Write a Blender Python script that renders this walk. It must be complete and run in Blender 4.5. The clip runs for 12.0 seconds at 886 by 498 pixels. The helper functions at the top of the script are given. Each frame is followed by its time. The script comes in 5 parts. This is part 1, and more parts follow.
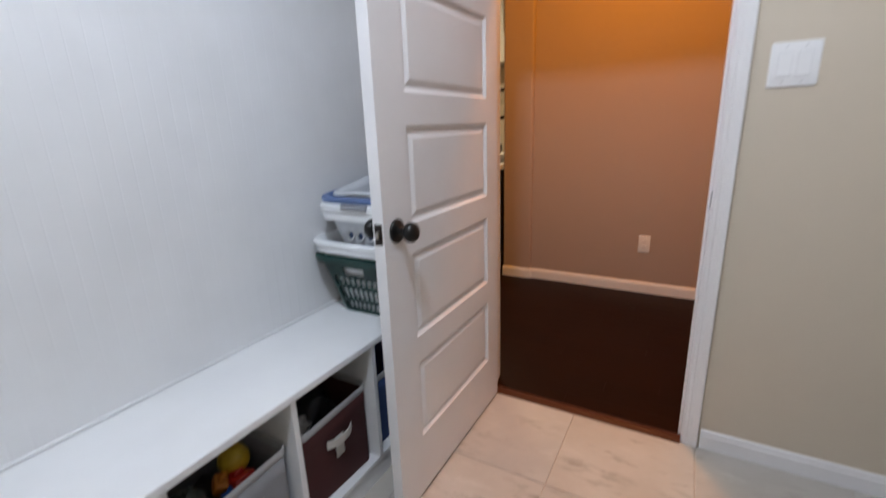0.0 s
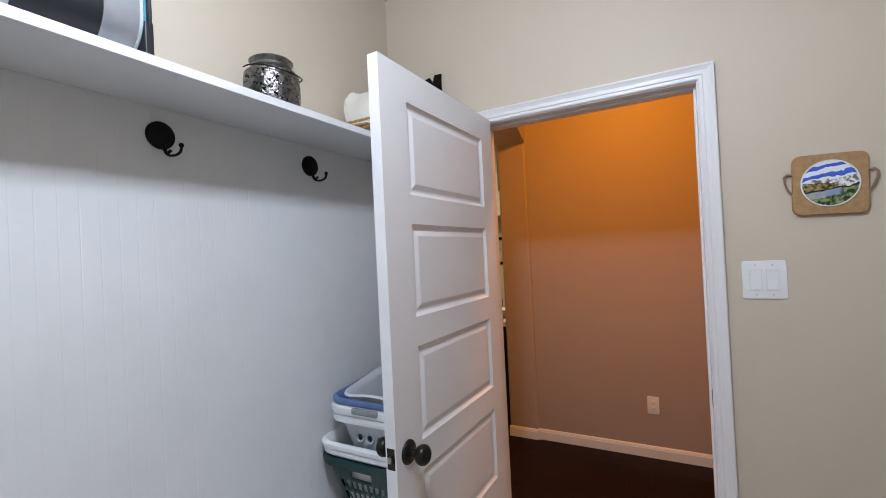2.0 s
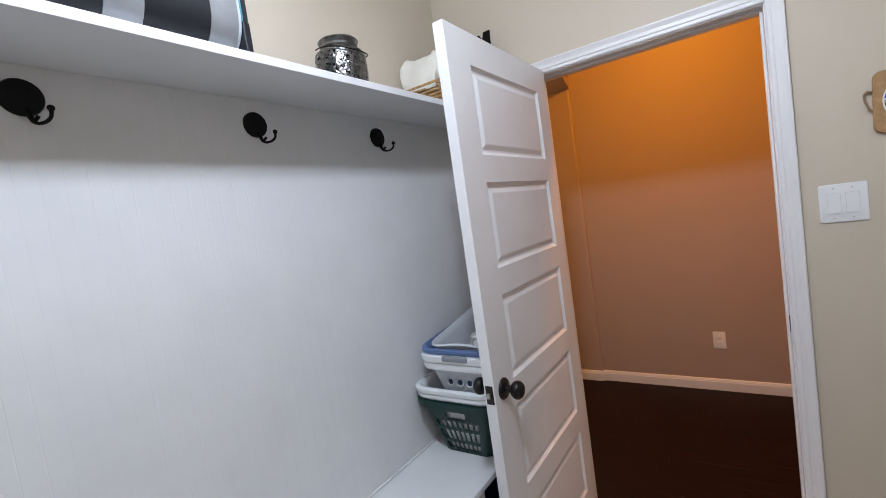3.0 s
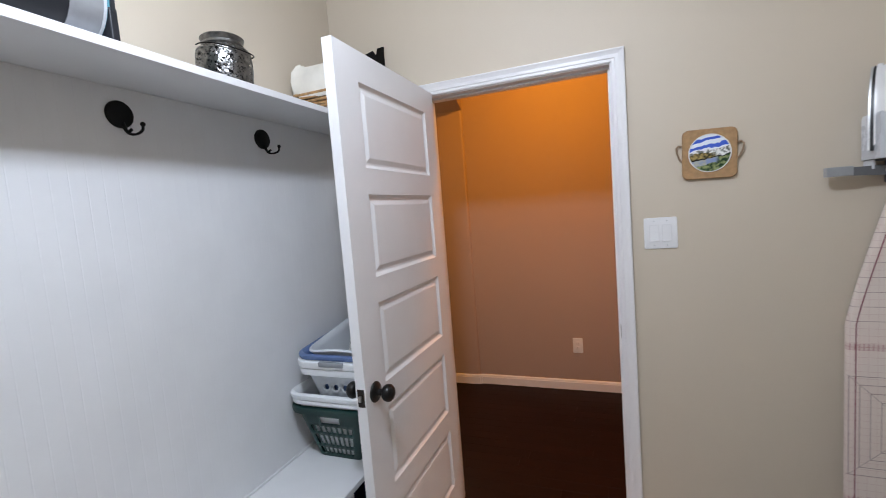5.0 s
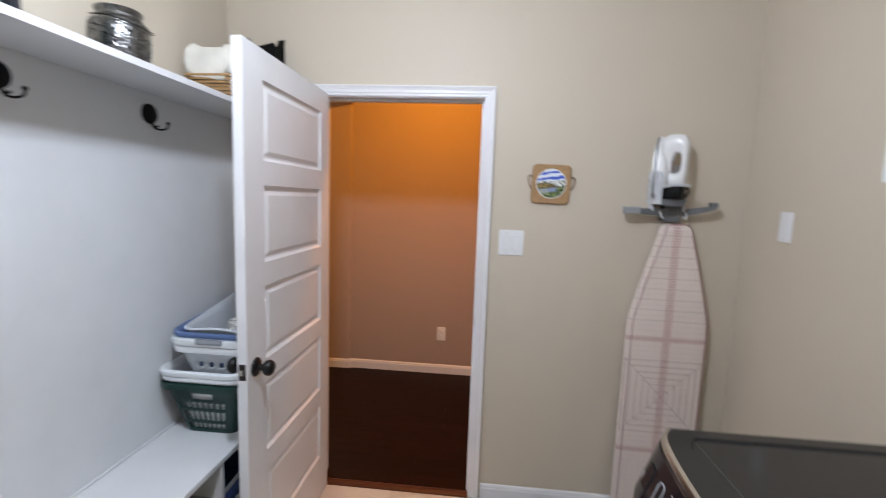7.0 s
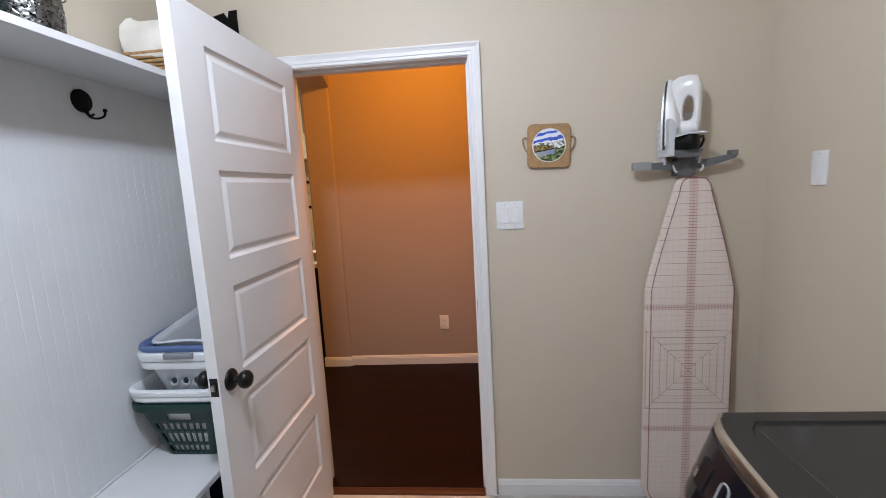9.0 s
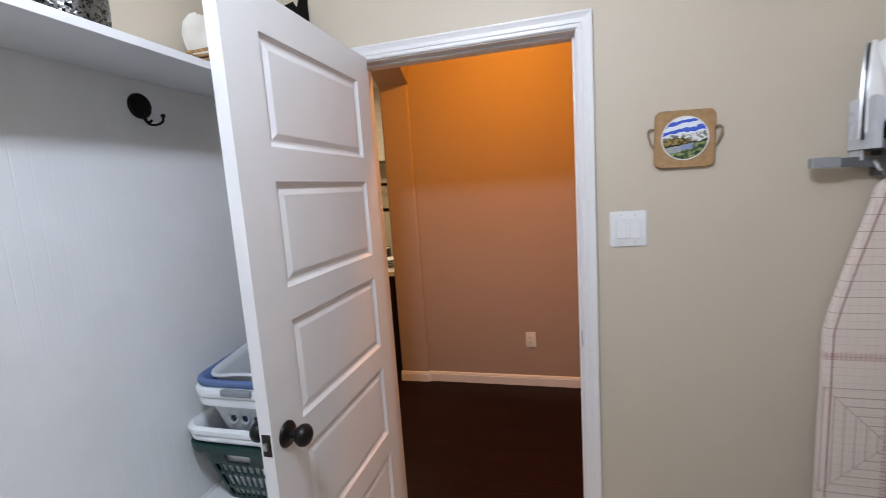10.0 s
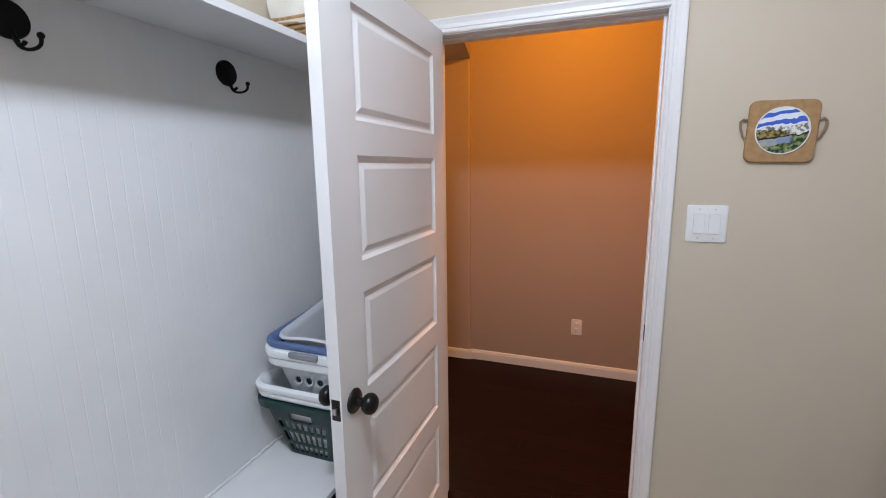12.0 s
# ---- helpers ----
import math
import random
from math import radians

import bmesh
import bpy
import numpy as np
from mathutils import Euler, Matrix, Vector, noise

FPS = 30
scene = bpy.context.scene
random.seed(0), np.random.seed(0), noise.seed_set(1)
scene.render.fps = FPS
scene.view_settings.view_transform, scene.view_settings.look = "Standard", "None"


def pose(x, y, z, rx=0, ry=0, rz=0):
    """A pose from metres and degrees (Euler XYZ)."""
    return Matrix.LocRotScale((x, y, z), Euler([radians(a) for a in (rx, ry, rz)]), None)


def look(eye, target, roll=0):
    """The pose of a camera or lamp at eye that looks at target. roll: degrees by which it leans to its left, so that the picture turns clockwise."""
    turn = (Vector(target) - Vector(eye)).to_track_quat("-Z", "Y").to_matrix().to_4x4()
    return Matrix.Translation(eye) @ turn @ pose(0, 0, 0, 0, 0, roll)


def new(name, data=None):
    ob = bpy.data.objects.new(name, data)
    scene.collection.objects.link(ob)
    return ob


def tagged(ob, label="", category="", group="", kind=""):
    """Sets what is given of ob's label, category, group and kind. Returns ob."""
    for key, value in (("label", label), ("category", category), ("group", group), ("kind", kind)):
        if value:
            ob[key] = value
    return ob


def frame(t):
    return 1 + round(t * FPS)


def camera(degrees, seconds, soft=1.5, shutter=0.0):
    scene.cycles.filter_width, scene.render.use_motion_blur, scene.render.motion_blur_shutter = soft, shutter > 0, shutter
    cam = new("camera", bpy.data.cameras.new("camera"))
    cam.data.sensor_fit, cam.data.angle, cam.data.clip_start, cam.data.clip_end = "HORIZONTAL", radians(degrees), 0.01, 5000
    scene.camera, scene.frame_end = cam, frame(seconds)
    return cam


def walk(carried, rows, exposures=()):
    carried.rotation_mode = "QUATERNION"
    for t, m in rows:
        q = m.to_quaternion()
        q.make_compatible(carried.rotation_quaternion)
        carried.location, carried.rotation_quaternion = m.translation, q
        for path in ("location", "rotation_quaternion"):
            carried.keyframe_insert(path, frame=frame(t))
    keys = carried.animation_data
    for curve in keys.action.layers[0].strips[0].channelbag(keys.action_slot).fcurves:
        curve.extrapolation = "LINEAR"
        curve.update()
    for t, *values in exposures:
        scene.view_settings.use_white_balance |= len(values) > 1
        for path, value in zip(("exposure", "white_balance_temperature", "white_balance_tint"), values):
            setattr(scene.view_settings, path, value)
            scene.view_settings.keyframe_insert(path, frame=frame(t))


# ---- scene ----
cam = camera(90.7, 12.0, soft=0.7, shutter=0.35)
PATH = [
    (0, (1.314, 0.02, 1.226), (0.357, 1.691, 0.687), -2.1),
    (0.5, (1.365, -0.019, 1.406), (0.564, 1.808, 1.264), -2.8),
    (1, (1.362, -0.035, 1.51), (0.567, 1.8, 1.497), -3.9),
    (1.5, (1.345, -0.035, 1.505), (0.461, 1.758, 1.516), -4.1),
    (2, (1.327, -0.035, 1.503), (0.353, 1.712, 1.523), -2.8),
    (2.5, (1.294, -0.08, 1.525), (0.27, 1.637, 1.475), -3.8),
    (3, (1.272, -0.181, 1.507), (0.136, 1.459, 1.362), -8.3),
    (3.5, (1.324, -0.165, 1.515), (0.31, 1.547, 1.321), -8.4),
    (3.7, (1.334, -0.175, 1.529), (0.41, 1.586, 1.315), -8.1),
    (5.3, (1.363, -0.25, 1.511), (0.781, 1.656, 1.35), -2.0),
    (5.5, (1.346, -0.305, 1.501), (1.099, 1.672, 1.328), -2.4),
    (6, (1.436, -0.414, 1.48), (1.678, 1.559, 1.256), -6.6),
    (6.5, (1.451, -0.439, 1.5), (1.692, 1.528, 1.229), -5.9),
    (7, (1.404, -0.453, 1.57), (1.223, 1.526, 1.342), 2.0),
    (7.2, (1.403, -0.49, 1.595), (1.079, 1.476, 1.421), 3.7),
    (8.8, (1.442, -0.313, 1.526), (1.267, 1.666, 1.295), -2.7),
    (9, (1.411, -0.247, 1.508), (1.234, 1.725, 1.227), -3.1),
    (9.5, (1.387, -0.077, 1.52), (1.046, 1.873, 1.238), -3.6),
    (10, (1.313, 0.076, 1.545), (0.791, 1.988, 1.278), -3.9),
    (10.5, (1.285, 0.111, 1.549), (0.587, 1.968, 1.303), -4.3),
    (11, (1.277, 0.098, 1.555), (0.572, 1.952, 1.297), -3.5),
    (11.5, (1.266, 0.059, 1.574), (0.576, 1.912, 1.27), -1.7),
    (12, (1.219, 0.056, 1.56), (0.536, 1.9, 1.196), -0.7),
]
walk(cam, [(t, look(eye, target, roll)) for t, eye, target, roll in PATH],
     exposures=[(0.0, 0.05), (1.0, -0.02), (2.0, -0.18), (3.7, -0.15), (5.5, -0.02), (7.2, 0.05), (9.0, 0.03), (12.0, 0.0)])

# ---- world and large lights ----
world = bpy.data.worlds.new("world")
scene.world = world
world.use_nodes = True
world.node_tree.nodes["Background"].inputs[0].default_value = (0.6, 0.7, 0.9, 1)
world.node_tree.nodes["Background"].inputs[1].default_value = 0.02


def area_lamp(name, m, watts, colour, size, shape="DISK", spread=180):
    data = bpy.data.lights.new(name, "AREA")
    data.energy, data.color, data.shape, data.size = watts, colour, shape, size
    data.spread = radians(spread)
    ob = new(name, data)
    ob.matrix_world = m
    return ob


def bulb(name, x, y, z, watts, colour, radius):
    data = bpy.data.lights.new(name, "POINT")
    data.energy, data.color, data.shadow_soft_size = watts, colour, radius
    ob = new(name, data)
    ob.location = (x, y, z)
    return ob


# the laundry room's hanging bulb, the hall's warm downlight, the kitchen's lamp
GLOBE_X, GLOBE_Y, GLOBE_Z = 1.08, 0.16, 2.55
COOL = (0.745, 0.842, 1.0)
bulb("laundry_bulb_light", GLOBE_X, GLOBE_Y, GLOBE_Z, 78, COOL, 0.070)
area_lamp("hall_lamp", pose(1.0, 2.36, 3.06), 37, (1.0, 0.36, 0.025), 0.20)
area_lamp("kitchen_lamp", pose(-1.1, 3.9, 2.85), 45, (1.0, 0.80, 0.52), 0.5)

# ---- materials ----


def nodes_of(name):
    m = bpy.data.materials.new(name)
    m.use_nodes = True
    nt = m.node_tree
    return m, nt, nt.nodes["Principled BSDF"]


def link(nt, a, b):
    nt.links.new(a, b)


def node(nt, kind, **values):
    n = nt.nodes.new(kind)
    for key, value in values.items():
        n.inputs[key.replace("_", " ")].default_value = value
    return n


def math_node(nt, op, a, b=None, clamp=False):
    n = nt.nodes.new("ShaderNodeMath")
    n.operation, n.use_clamp = op, clamp
    for k, v in enumerate((a, b)):
        if v is None:
            continue
        if isinstance(v, (int, float)):
            n.inputs[k].default_value = v
        else:
            link(nt, v, n.inputs[k])
    return n.outputs[0]


def mixed(nt, fac, a, b):
    n = nt.nodes.new("ShaderNodeMix")
    n.data_type = "RGBA"
    for sock, v in ((n.inputs[0], fac), (n.inputs[6], a), (n.inputs[7], b)):
        if isinstance(v, tuple):
            sock.default_value = (*v, 1) if len(v) == 3 else v
        elif isinstance(v, (int, float)):
            sock.default_value = v
        else:
            link(nt, v, sock)
    return n.outputs[2]


def coords(nt, kind="Object"):
    return nt.nodes.new("ShaderNodeTexCoord").outputs[kind]


def world_place(nt):
    return nt.nodes.new("ShaderNodeNewGeometry").outputs["Position"]


def noise_of(nt, vector, scale, detail=3.0, rough=0.5):
    n = node(nt, "ShaderNodeTexNoise", Scale=scale, Detail=detail, Roughness=rough)
    link(nt, vector, n.inputs["Vector"])
    return n.outputs["Fac"]


def ramp(nt, fac, *stops):
    n = nt.nodes.new("ShaderNodeValToRGB")
    while len(n.color_ramp.elements) < len(stops):
        n.color_ramp.elements.new(0.5)
    for el, (at, col) in zip(n.color_ramp.elements, stops):
        el.position, el.color = at, (*col, 1) if not isinstance(col, float) else (col, col, col, 1)
    link(nt, fac, n.inputs[0])
    return n.outputs[0]


def bump(nt, bsdf, height, strength, distance=0.002):
    n = node(nt, "ShaderNodeBump", Strength=strength, Distance=distance)
    link(nt, height, n.inputs["Height"])
    link(nt, n.outputs[0], bsdf.inputs["Normal"])


def surface(name, colour, rough=0.5, metal=0.0, vary=0.06, scale=6.0, grain=180.0, relief=0.1, depth=0.001, spec=0.5, coat=0.0):
    """A plain material with a slow stain, a fine grain and a fine relief, at the size of the world."""
    m, nt, b = nodes_of(name)
    at = coords(nt)
    slow, fine = noise_of(nt, at, scale, 4), noise_of(nt, at, grain, 2)
    dark = tuple(c * (1 - 2 * vary) for c in colour)
    light = tuple(min(1.0, c * (1 + vary)) for c in colour)
    col = mixed(nt, ramp(nt, slow, (0.3, 0.0), (0.7, 1.0)), dark, light)
    col = mixed(nt, math_node(nt, "MULTIPLY", fine, 0.25), col, tuple(c * 0.9 for c in colour))
    link(nt, col, b.inputs["Base Color"])
    link(nt, math_node(nt, "ADD", math_node(nt, "MULTIPLY", slow, 0.16), rough - 0.08, True), b.inputs["Roughness"])
    b.inputs["Metallic"].default_value = metal
    b.inputs["Specular IOR Level"].default_value = spec
    b.inputs["Coat Weight"].default_value = coat
    if relief:
        bump(nt, b, fine, relief, depth)
    return m


def paint(name, colour, rough=0.55):
    """Rolled wall paint: faint orange-peel relief and slow uneven patches."""
    m, nt, b = nodes_of(name)
    at = world_place(nt)
    slow, mid = noise_of(nt, at, 1.3, 3), noise_of(nt, at, 9, 4)
    peel = noise_of(nt, at, 140, 3, 0.6)
    col = mixed(nt, slow, tuple(c * 0.96 for c in colour), tuple(min(1, c * 1.03) for c in colour))
    col = mixed(nt, math_node(nt, "MULTIPLY", mid, 0.12), col, tuple(c * 0.85 for c in colour))
    link(nt, col, b.inputs["Base Color"])
    b.inputs["Roughness"].default_value = rough
    bump(nt, b, peel, 0.22, 0.0015)
    return m


def marble_tile():
    m, nt, b = nodes_of("marble_tile")
    at = world_place(nt)
    info = nt.nodes.new("ShaderNodeObjectInfo")
    shift = nt.nodes.new("ShaderNodeVectorMath")
    shift.operation = "ADD"
    link(nt, at, shift.inputs[0])
    com = nt.nodes.new("ShaderNodeCombineXYZ")
    link(nt, math_node(nt, "MULTIPLY", info.outputs["Random"], 31.0), com.inputs[0])
    link(nt, math_node(nt, "MULTIPLY", info.outputs["Random"], 17.0), com.inputs[2])
    link(nt, com.outputs[0], shift.inputs[1])
    v = shift.outputs[0]
    mp = nt.nodes.new("ShaderNodeMapping")
    link(nt, v, mp.inputs[0])
    mp.inputs["Rotation"].default_value = (0, 0, radians(52))
    mp.inputs["Scale"].default_value = (1.7, 6.0, 4.0)
    cloud, fine = noise_of(nt, v, 3.0, 5, 0.6), noise_of(nt, v, 22, 4)
    streak = noise_of(nt, mp.outputs[0], 2.6, 8, 0.68)
    tone = mixed(nt, info.outputs["Random"], (0.45, 0.41, 0.36), (0.44, 0.43, 0.41))
    col = mixed(nt, ramp(nt, cloud, (0.35, 0.0), (0.65, 1.0)), tone, (0.52, 0.495, 0.455))
    col = mixed(nt, math_node(nt, "MULTIPLY", ramp(nt, streak, (0.34, 1.0), (0.47, 0.0)), ramp(nt, cloud, (0.42, 0.0), (0.60, 0.8))), col, (0.20, 0.175, 0.145))
    col = mixed(nt, math_node(nt, "MULTIPLY", ramp(nt, streak, (0.58, 0.0), (0.72, 1.0)), 0.4), col, (0.66, 0.635, 0.595))
    link(nt, col, b.inputs["Base Color"])
    b.inputs["Roughness"].default_value = 0.28
    bump(nt, b, fine, 0.04, 0.001)
    return m


def dark_wood(name, colour, along=0, rough=0.3):
    m, nt, b = nodes_of(name)
    at = coords(nt)
    mp = nt.nodes.new("ShaderNodeMapping")
    link(nt, at, mp.inputs[0])
    mp.inputs["Scale"].default_value = (2, 40, 40) if along == 0 else (40, 2, 40)
    grain = noise_of(nt, mp.outputs[0], 3.0, 6, 0.65)
    info = nt.nodes.new("ShaderNodeObjectInfo")
    tone = math_node(nt, "ADD", math_node(nt, "MULTIPLY", info.outputs["Random"], 0.24), 0.85)
    col = mixed(nt, grain, tuple(c * 0.55 for c in colour), tuple(c * 1.4 for c in colour))
    hsv = nt.nodes.new("ShaderNodeHueSaturation")
    link(nt, tone, hsv.inputs["Value"])
    link(nt, col, hsv.inputs["Color"])
    link(nt, hsv.outputs[0], b.inputs["Base Color"])
    link(nt, math_node(nt, "ADD", math_node(nt, "MULTIPLY", grain, 0.2), rough - 0.1), b.inputs["Roughness"])
    b.inputs["Specular IOR Level"].default_value = 0.09
    bump(nt, b, grain, 0.06, 0.001)
    return m


WALL = paint("beige_wall_paint", (0.605, 0.527, 0.424))
TAUPE = paint("taupe_hall_paint", (0.41, 0.315, 0.265))
CEIL = paint("ceiling_paint", (0.74, 0.715, 0.67), 0.7)
WHITE = surface("white_semigloss_paint", (0.80, 0.79, 0.80), 0.38, vary=0.015, grain=260, relief=0.06)
BOARD_WHITE = surface("white_melamine", (0.775, 0.78, 0.79), 0.46, vary=0.02, grain=300, relief=0.04)
TILE = marble_tile()
GROUT = surface("tile_grout", (0.50, 0.44, 0.37), 0.85, grain=300, relief=0.3)
WOOD = dark_wood("dark_floor_wood", (0.0125, 0.0029, 0.0016), rough=0.40)
BLACK_METAL = surface("black_bronze", (0.006, 0.0055, 0.0055), 0.33, metal=0.0, relief=0.05, spec=0.35)
DARK_BRONZE = surface("dark_bronze", (0.05, 0.04, 0.035), 0.38, metal=0.9)
PLATE = surface("white_plate_plastic", (0.83, 0.83, 0.84), 0.32, vary=0.01, relief=0.0)

# ---- geometry helpers ----


def box(bm, x0, x1, y0, y1, z0, z1, bevel=0.0, seg=2):
    made = bmesh.ops.create_cube(bm, size=1.0, matrix=Matrix.LocRotScale(((x0 + x1) / 2, (y0 + y1) / 2, (z0 + z1) / 2), None, (x1 - x0, y1 - y0, z1 - z0)))
    if bevel:
        edges = {e for v in made["verts"] for e in v.link_edges}
        bmesh.ops.bevel(bm, geom=list(edges), offset=bevel, segments=seg, affect="EDGES", profile=0.5)
    return made


def mesh_object(name, bm, material, parent=None, smooth=False):
    bmesh.ops.recalc_face_normals(bm, faces=bm.faces)
    me = bpy.data.meshes.new(name)
    bm.to_mesh(me)
    bm.free()
    for mat in material if isinstance(material, (list, tuple)) else [material]:
        me.materials.append(mat)
    if smooth:
        me.shade_smooth()
        me.set_sharp_from_angle(angle=radians(38))
    ob = new(name, me)
    if parent:
        ob.parent = parent
    return ob


def part(name, bm, material, parent, label="", smooth=False):
    return tagged(mesh_object(name, bm, material, parent, smooth), label)


def empty(name, x=0, y=0, z=0, rx=0, ry=0, rz=0):
    ob = new(name)
    ob.empty_display_size = 0.05
    ob.matrix_world = pose(x, y, z, rx, ry, rz)
    return ob


def boxes(*dims, bevel=0.0):
    bm = bmesh.new()
    for d in dims:
        box(bm, *d, bevel=bevel)
    return bm


def structure(name, bm, material, label="", category="", smooth=False):
    return tagged(mesh_object(name, bm, material, None, smooth), label, category, kind="structure")


def rings(bm, loops, close=True, caps=True):
    """Skins a list of loops of points that have one length."""
    rows = [[bm.verts.new(p) for p in loop] for loop in loops]
    n = len(rows[0])
    for a, b in zip(rows, rows[1:]):
        for k in range(n if close else n - 1):
            j = (k + 1) % n
            bm.faces.new((a[k], a[j], b[j], b[k]))
    if caps:
        bm.faces.new(rows[0][::-1])
        bm.faces.new(rows[-1])
    return rows


def lathe(bm, profile, seg=28, m=Matrix(), caps=True):
    """Turns (radius, height) pairs round z."""
    loops = [[m @ Vector((max(r, 1e-4) * math.cos(2 * math.pi * k / seg), max(r, 1e-4) * math.sin(2 * math.pi * k / seg), h)) for k in range(seg)] for r, h in profile]
    return rings(bm, loops, True, caps)


def tube(bm, points, radius, seg=10, closed=False):
    """A round bar along points; radius is one number or one for each point."""
    pts = [Vector(p) for p in points]
    n = len(pts)
    rad = radius if isinstance(radius, (list, tuple)) else [radius] * n
    loops, side = [], None
    for k, p in enumerate(pts):
        a = pts[(k - 1) % n] if closed or k else p
        b = pts[(k + 1) % n] if closed or k < n - 1 else p
        way = (b - a).normalized()
        if side is None:
            side = way.orthogonal().normalized()
        side = (side - way * side.dot(way)).normalized()
        up = way.cross(side)
        loops.append([p + rad[k] * (math.cos(2 * math.pi * s / seg) * side + math.sin(2 * math.pi * s / seg) * up) for s in range(seg)])
    if closed:
        loops.append(loops[0])
        rings(bm, loops, True, False)
        bmesh.ops.remove_doubles(bm, verts=bm.verts, dist=1e-6)
    else:
        rings(bm, loops)


def arc(cx, cz, r, a0, a1, n=10):
    return [(cx + r * math.cos(radians(a0 + (a1 - a0) * k / n)), cz + r * math.sin(radians(a0 + (a1 - a0) * k / n))) for k in range(n + 1)]


def rounded(w, d, r, n=5):
    """Points of a rounded rectangle, w by d, round the origin, counter-clockwise."""
    pts = []
    for sx, sy, a in ((1, 1, 0), (-1, 1, 90), (-1, -1, 180), (1, -1, 270)):
        pts += arc(sx * (w / 2 - r), sy * (d / 2 - r), r, a, a + 90, n)
    return pts


# ---- the large structure ----
LEFT, RIGHT, NORTH, SOUTH, HIGH = 0.085, 2.622, 1.73, -1.36, 2.757
DOOR_L, DOOR_R, DOOR_TOP = 0.572, 1.380, 2.054
COL_L, COL_R = 0.000, 0.238
HALL_S, HALL_N = 1.85, 3.347

# walls of the laundry room; the east wall has the opening of the valve box
structure("wall_north", boxes((LEFT - 0.12, DOOR_L - 0.02, NORTH, HALL_S, 0, HIGH), (DOOR_R + 0.02, RIGHT + 0.12, NORTH, HALL_S, 0, HIGH),
          (DOOR_L - 0.02, DOOR_R + 0.02, NORTH, HALL_S, DOOR_TOP + 0.02, HIGH)), WALL, "beige painted drywall with a door opening", "wall")
structure("wall_west", boxes((LEFT - 0.12, LEFT, SOUTH - 0.12, NORTH, 0, HIGH)), WALL, "beige painted drywall behind the bench", "wall")
VALVE = (0.309, 0.509, 0.950, 1.128)
structure("wall_east", boxes((RIGHT, RIGHT + 0.12, SOUTH - 0.12, VALVE[0], 0, HIGH), (RIGHT, RIGHT + 0.12, VALVE[1], NORTH, 0, HIGH),
          (RIGHT, RIGHT + 0.12, VALVE[0], VALVE[1], 0, VALVE[2]), (RIGHT, RIGHT + 0.12, VALVE[0], VALVE[1], VALVE[3], HIGH)), WALL, "beige painted drywall behind the washer", "wall")
structure("wall_south", boxes((LEFT, RIGHT, SOUTH - 0.12, SOUTH, 0, HIGH)), WALL, "plain beige painted drywall", "wall")
structure("ceiling", boxes((LEFT - 0.12, RIGHT + 0.12, SOUTH - 0.12, HALL_S, HIGH, HIGH + 0.1)), CEIL, "flat white painted ceiling", "ceiling")
floor = structure("floor", boxes((LEFT - 0.1, RIGHT + 0.1, SOUTH - 0.1, NORTH + 0.03, -0.06, -0.004)), GROUT, "cream marble-look tiles with tan joints", "floor")

# hall and kitchen shell
KW = -3.2
structure("hall_wall_north", boxes((COL_R, 2.6, HALL_N, HALL_N + 0.12, 0, 3.1)), TAUPE, "plain taupe hall wall in warm light", "wall")
structure("hall_column", boxes((COL_L, COL_R, HALL_N - 0.022, HALL_N + 0.12, 0, 3.1), bevel=0.018), TAUPE, "short taupe wall end beside the kitchen opening", "wall")
bm = bmesh.new()
HY = HALL_N - 0.022
rings(bm, [[(x, y, z) for y, z in ((HALL_S, 3.1), (HALL_S, 2.348), (HALL_S + 0.36, 2.56), (HY - 0.36, 2.56), (HY, 2.348), (HY, 3.1))] for x in (COL_L, COL_R)])
structure("hall_header", bm, TAUPE, "taupe header with clipped corners over the kitchen opening", "wall")
structure("hall_wall_east", boxes((2.6, 2.7, HALL_S, HALL_N + 0.12, 0, 3.1)), TAUPE, "plain taupe hall wall", "wall")
structure("hall_ceiling", boxes((COL_R, 2.6, HALL_S, HALL_N, 3.1, 3.2)), CEIL, "flat white painted ceiling", "ceiling")
structure("kitchen_wall_south", boxes((KW, LEFT - 0.12, HALL_S - 0.12, HALL_S, 0, 2.9)), WALL, "plain cream kitchen wall", "wall")
structure("kitchen_wall_west", boxes((KW - 0.1, KW, HALL_S - 0.12, 6.1, 0, 2.9)), WALL, "plain cream kitchen wall", "wall")
structure("kitchen_wall_north", boxes((KW, COL_L, 6.0, 6.1, 0, 2.9)), WALL, "cream kitchen wall", "wall")
structure("kitchen_wall_east", boxes((COL_L, COL_L + 0.100, HALL_N + 0.12, 6.1, 0, 2.9)), WALL, "plain cream kitchen wall", "wall")
structure("kitchen_ceiling", boxes((KW, COL_L, HALL_S, 6.0, 2.9, 3.0)), CEIL, "flat white painted ceiling", "ceiling")
hall_floor = structure("hall_floor", boxes((KW, 2.6, HALL_S - 0.09, 6.0, -0.06, -0.003)), surface("sub_floor", (0.012, 0.006, 0.005), 0.6), "dark brown hardwood floor of narrow planks", "floor")

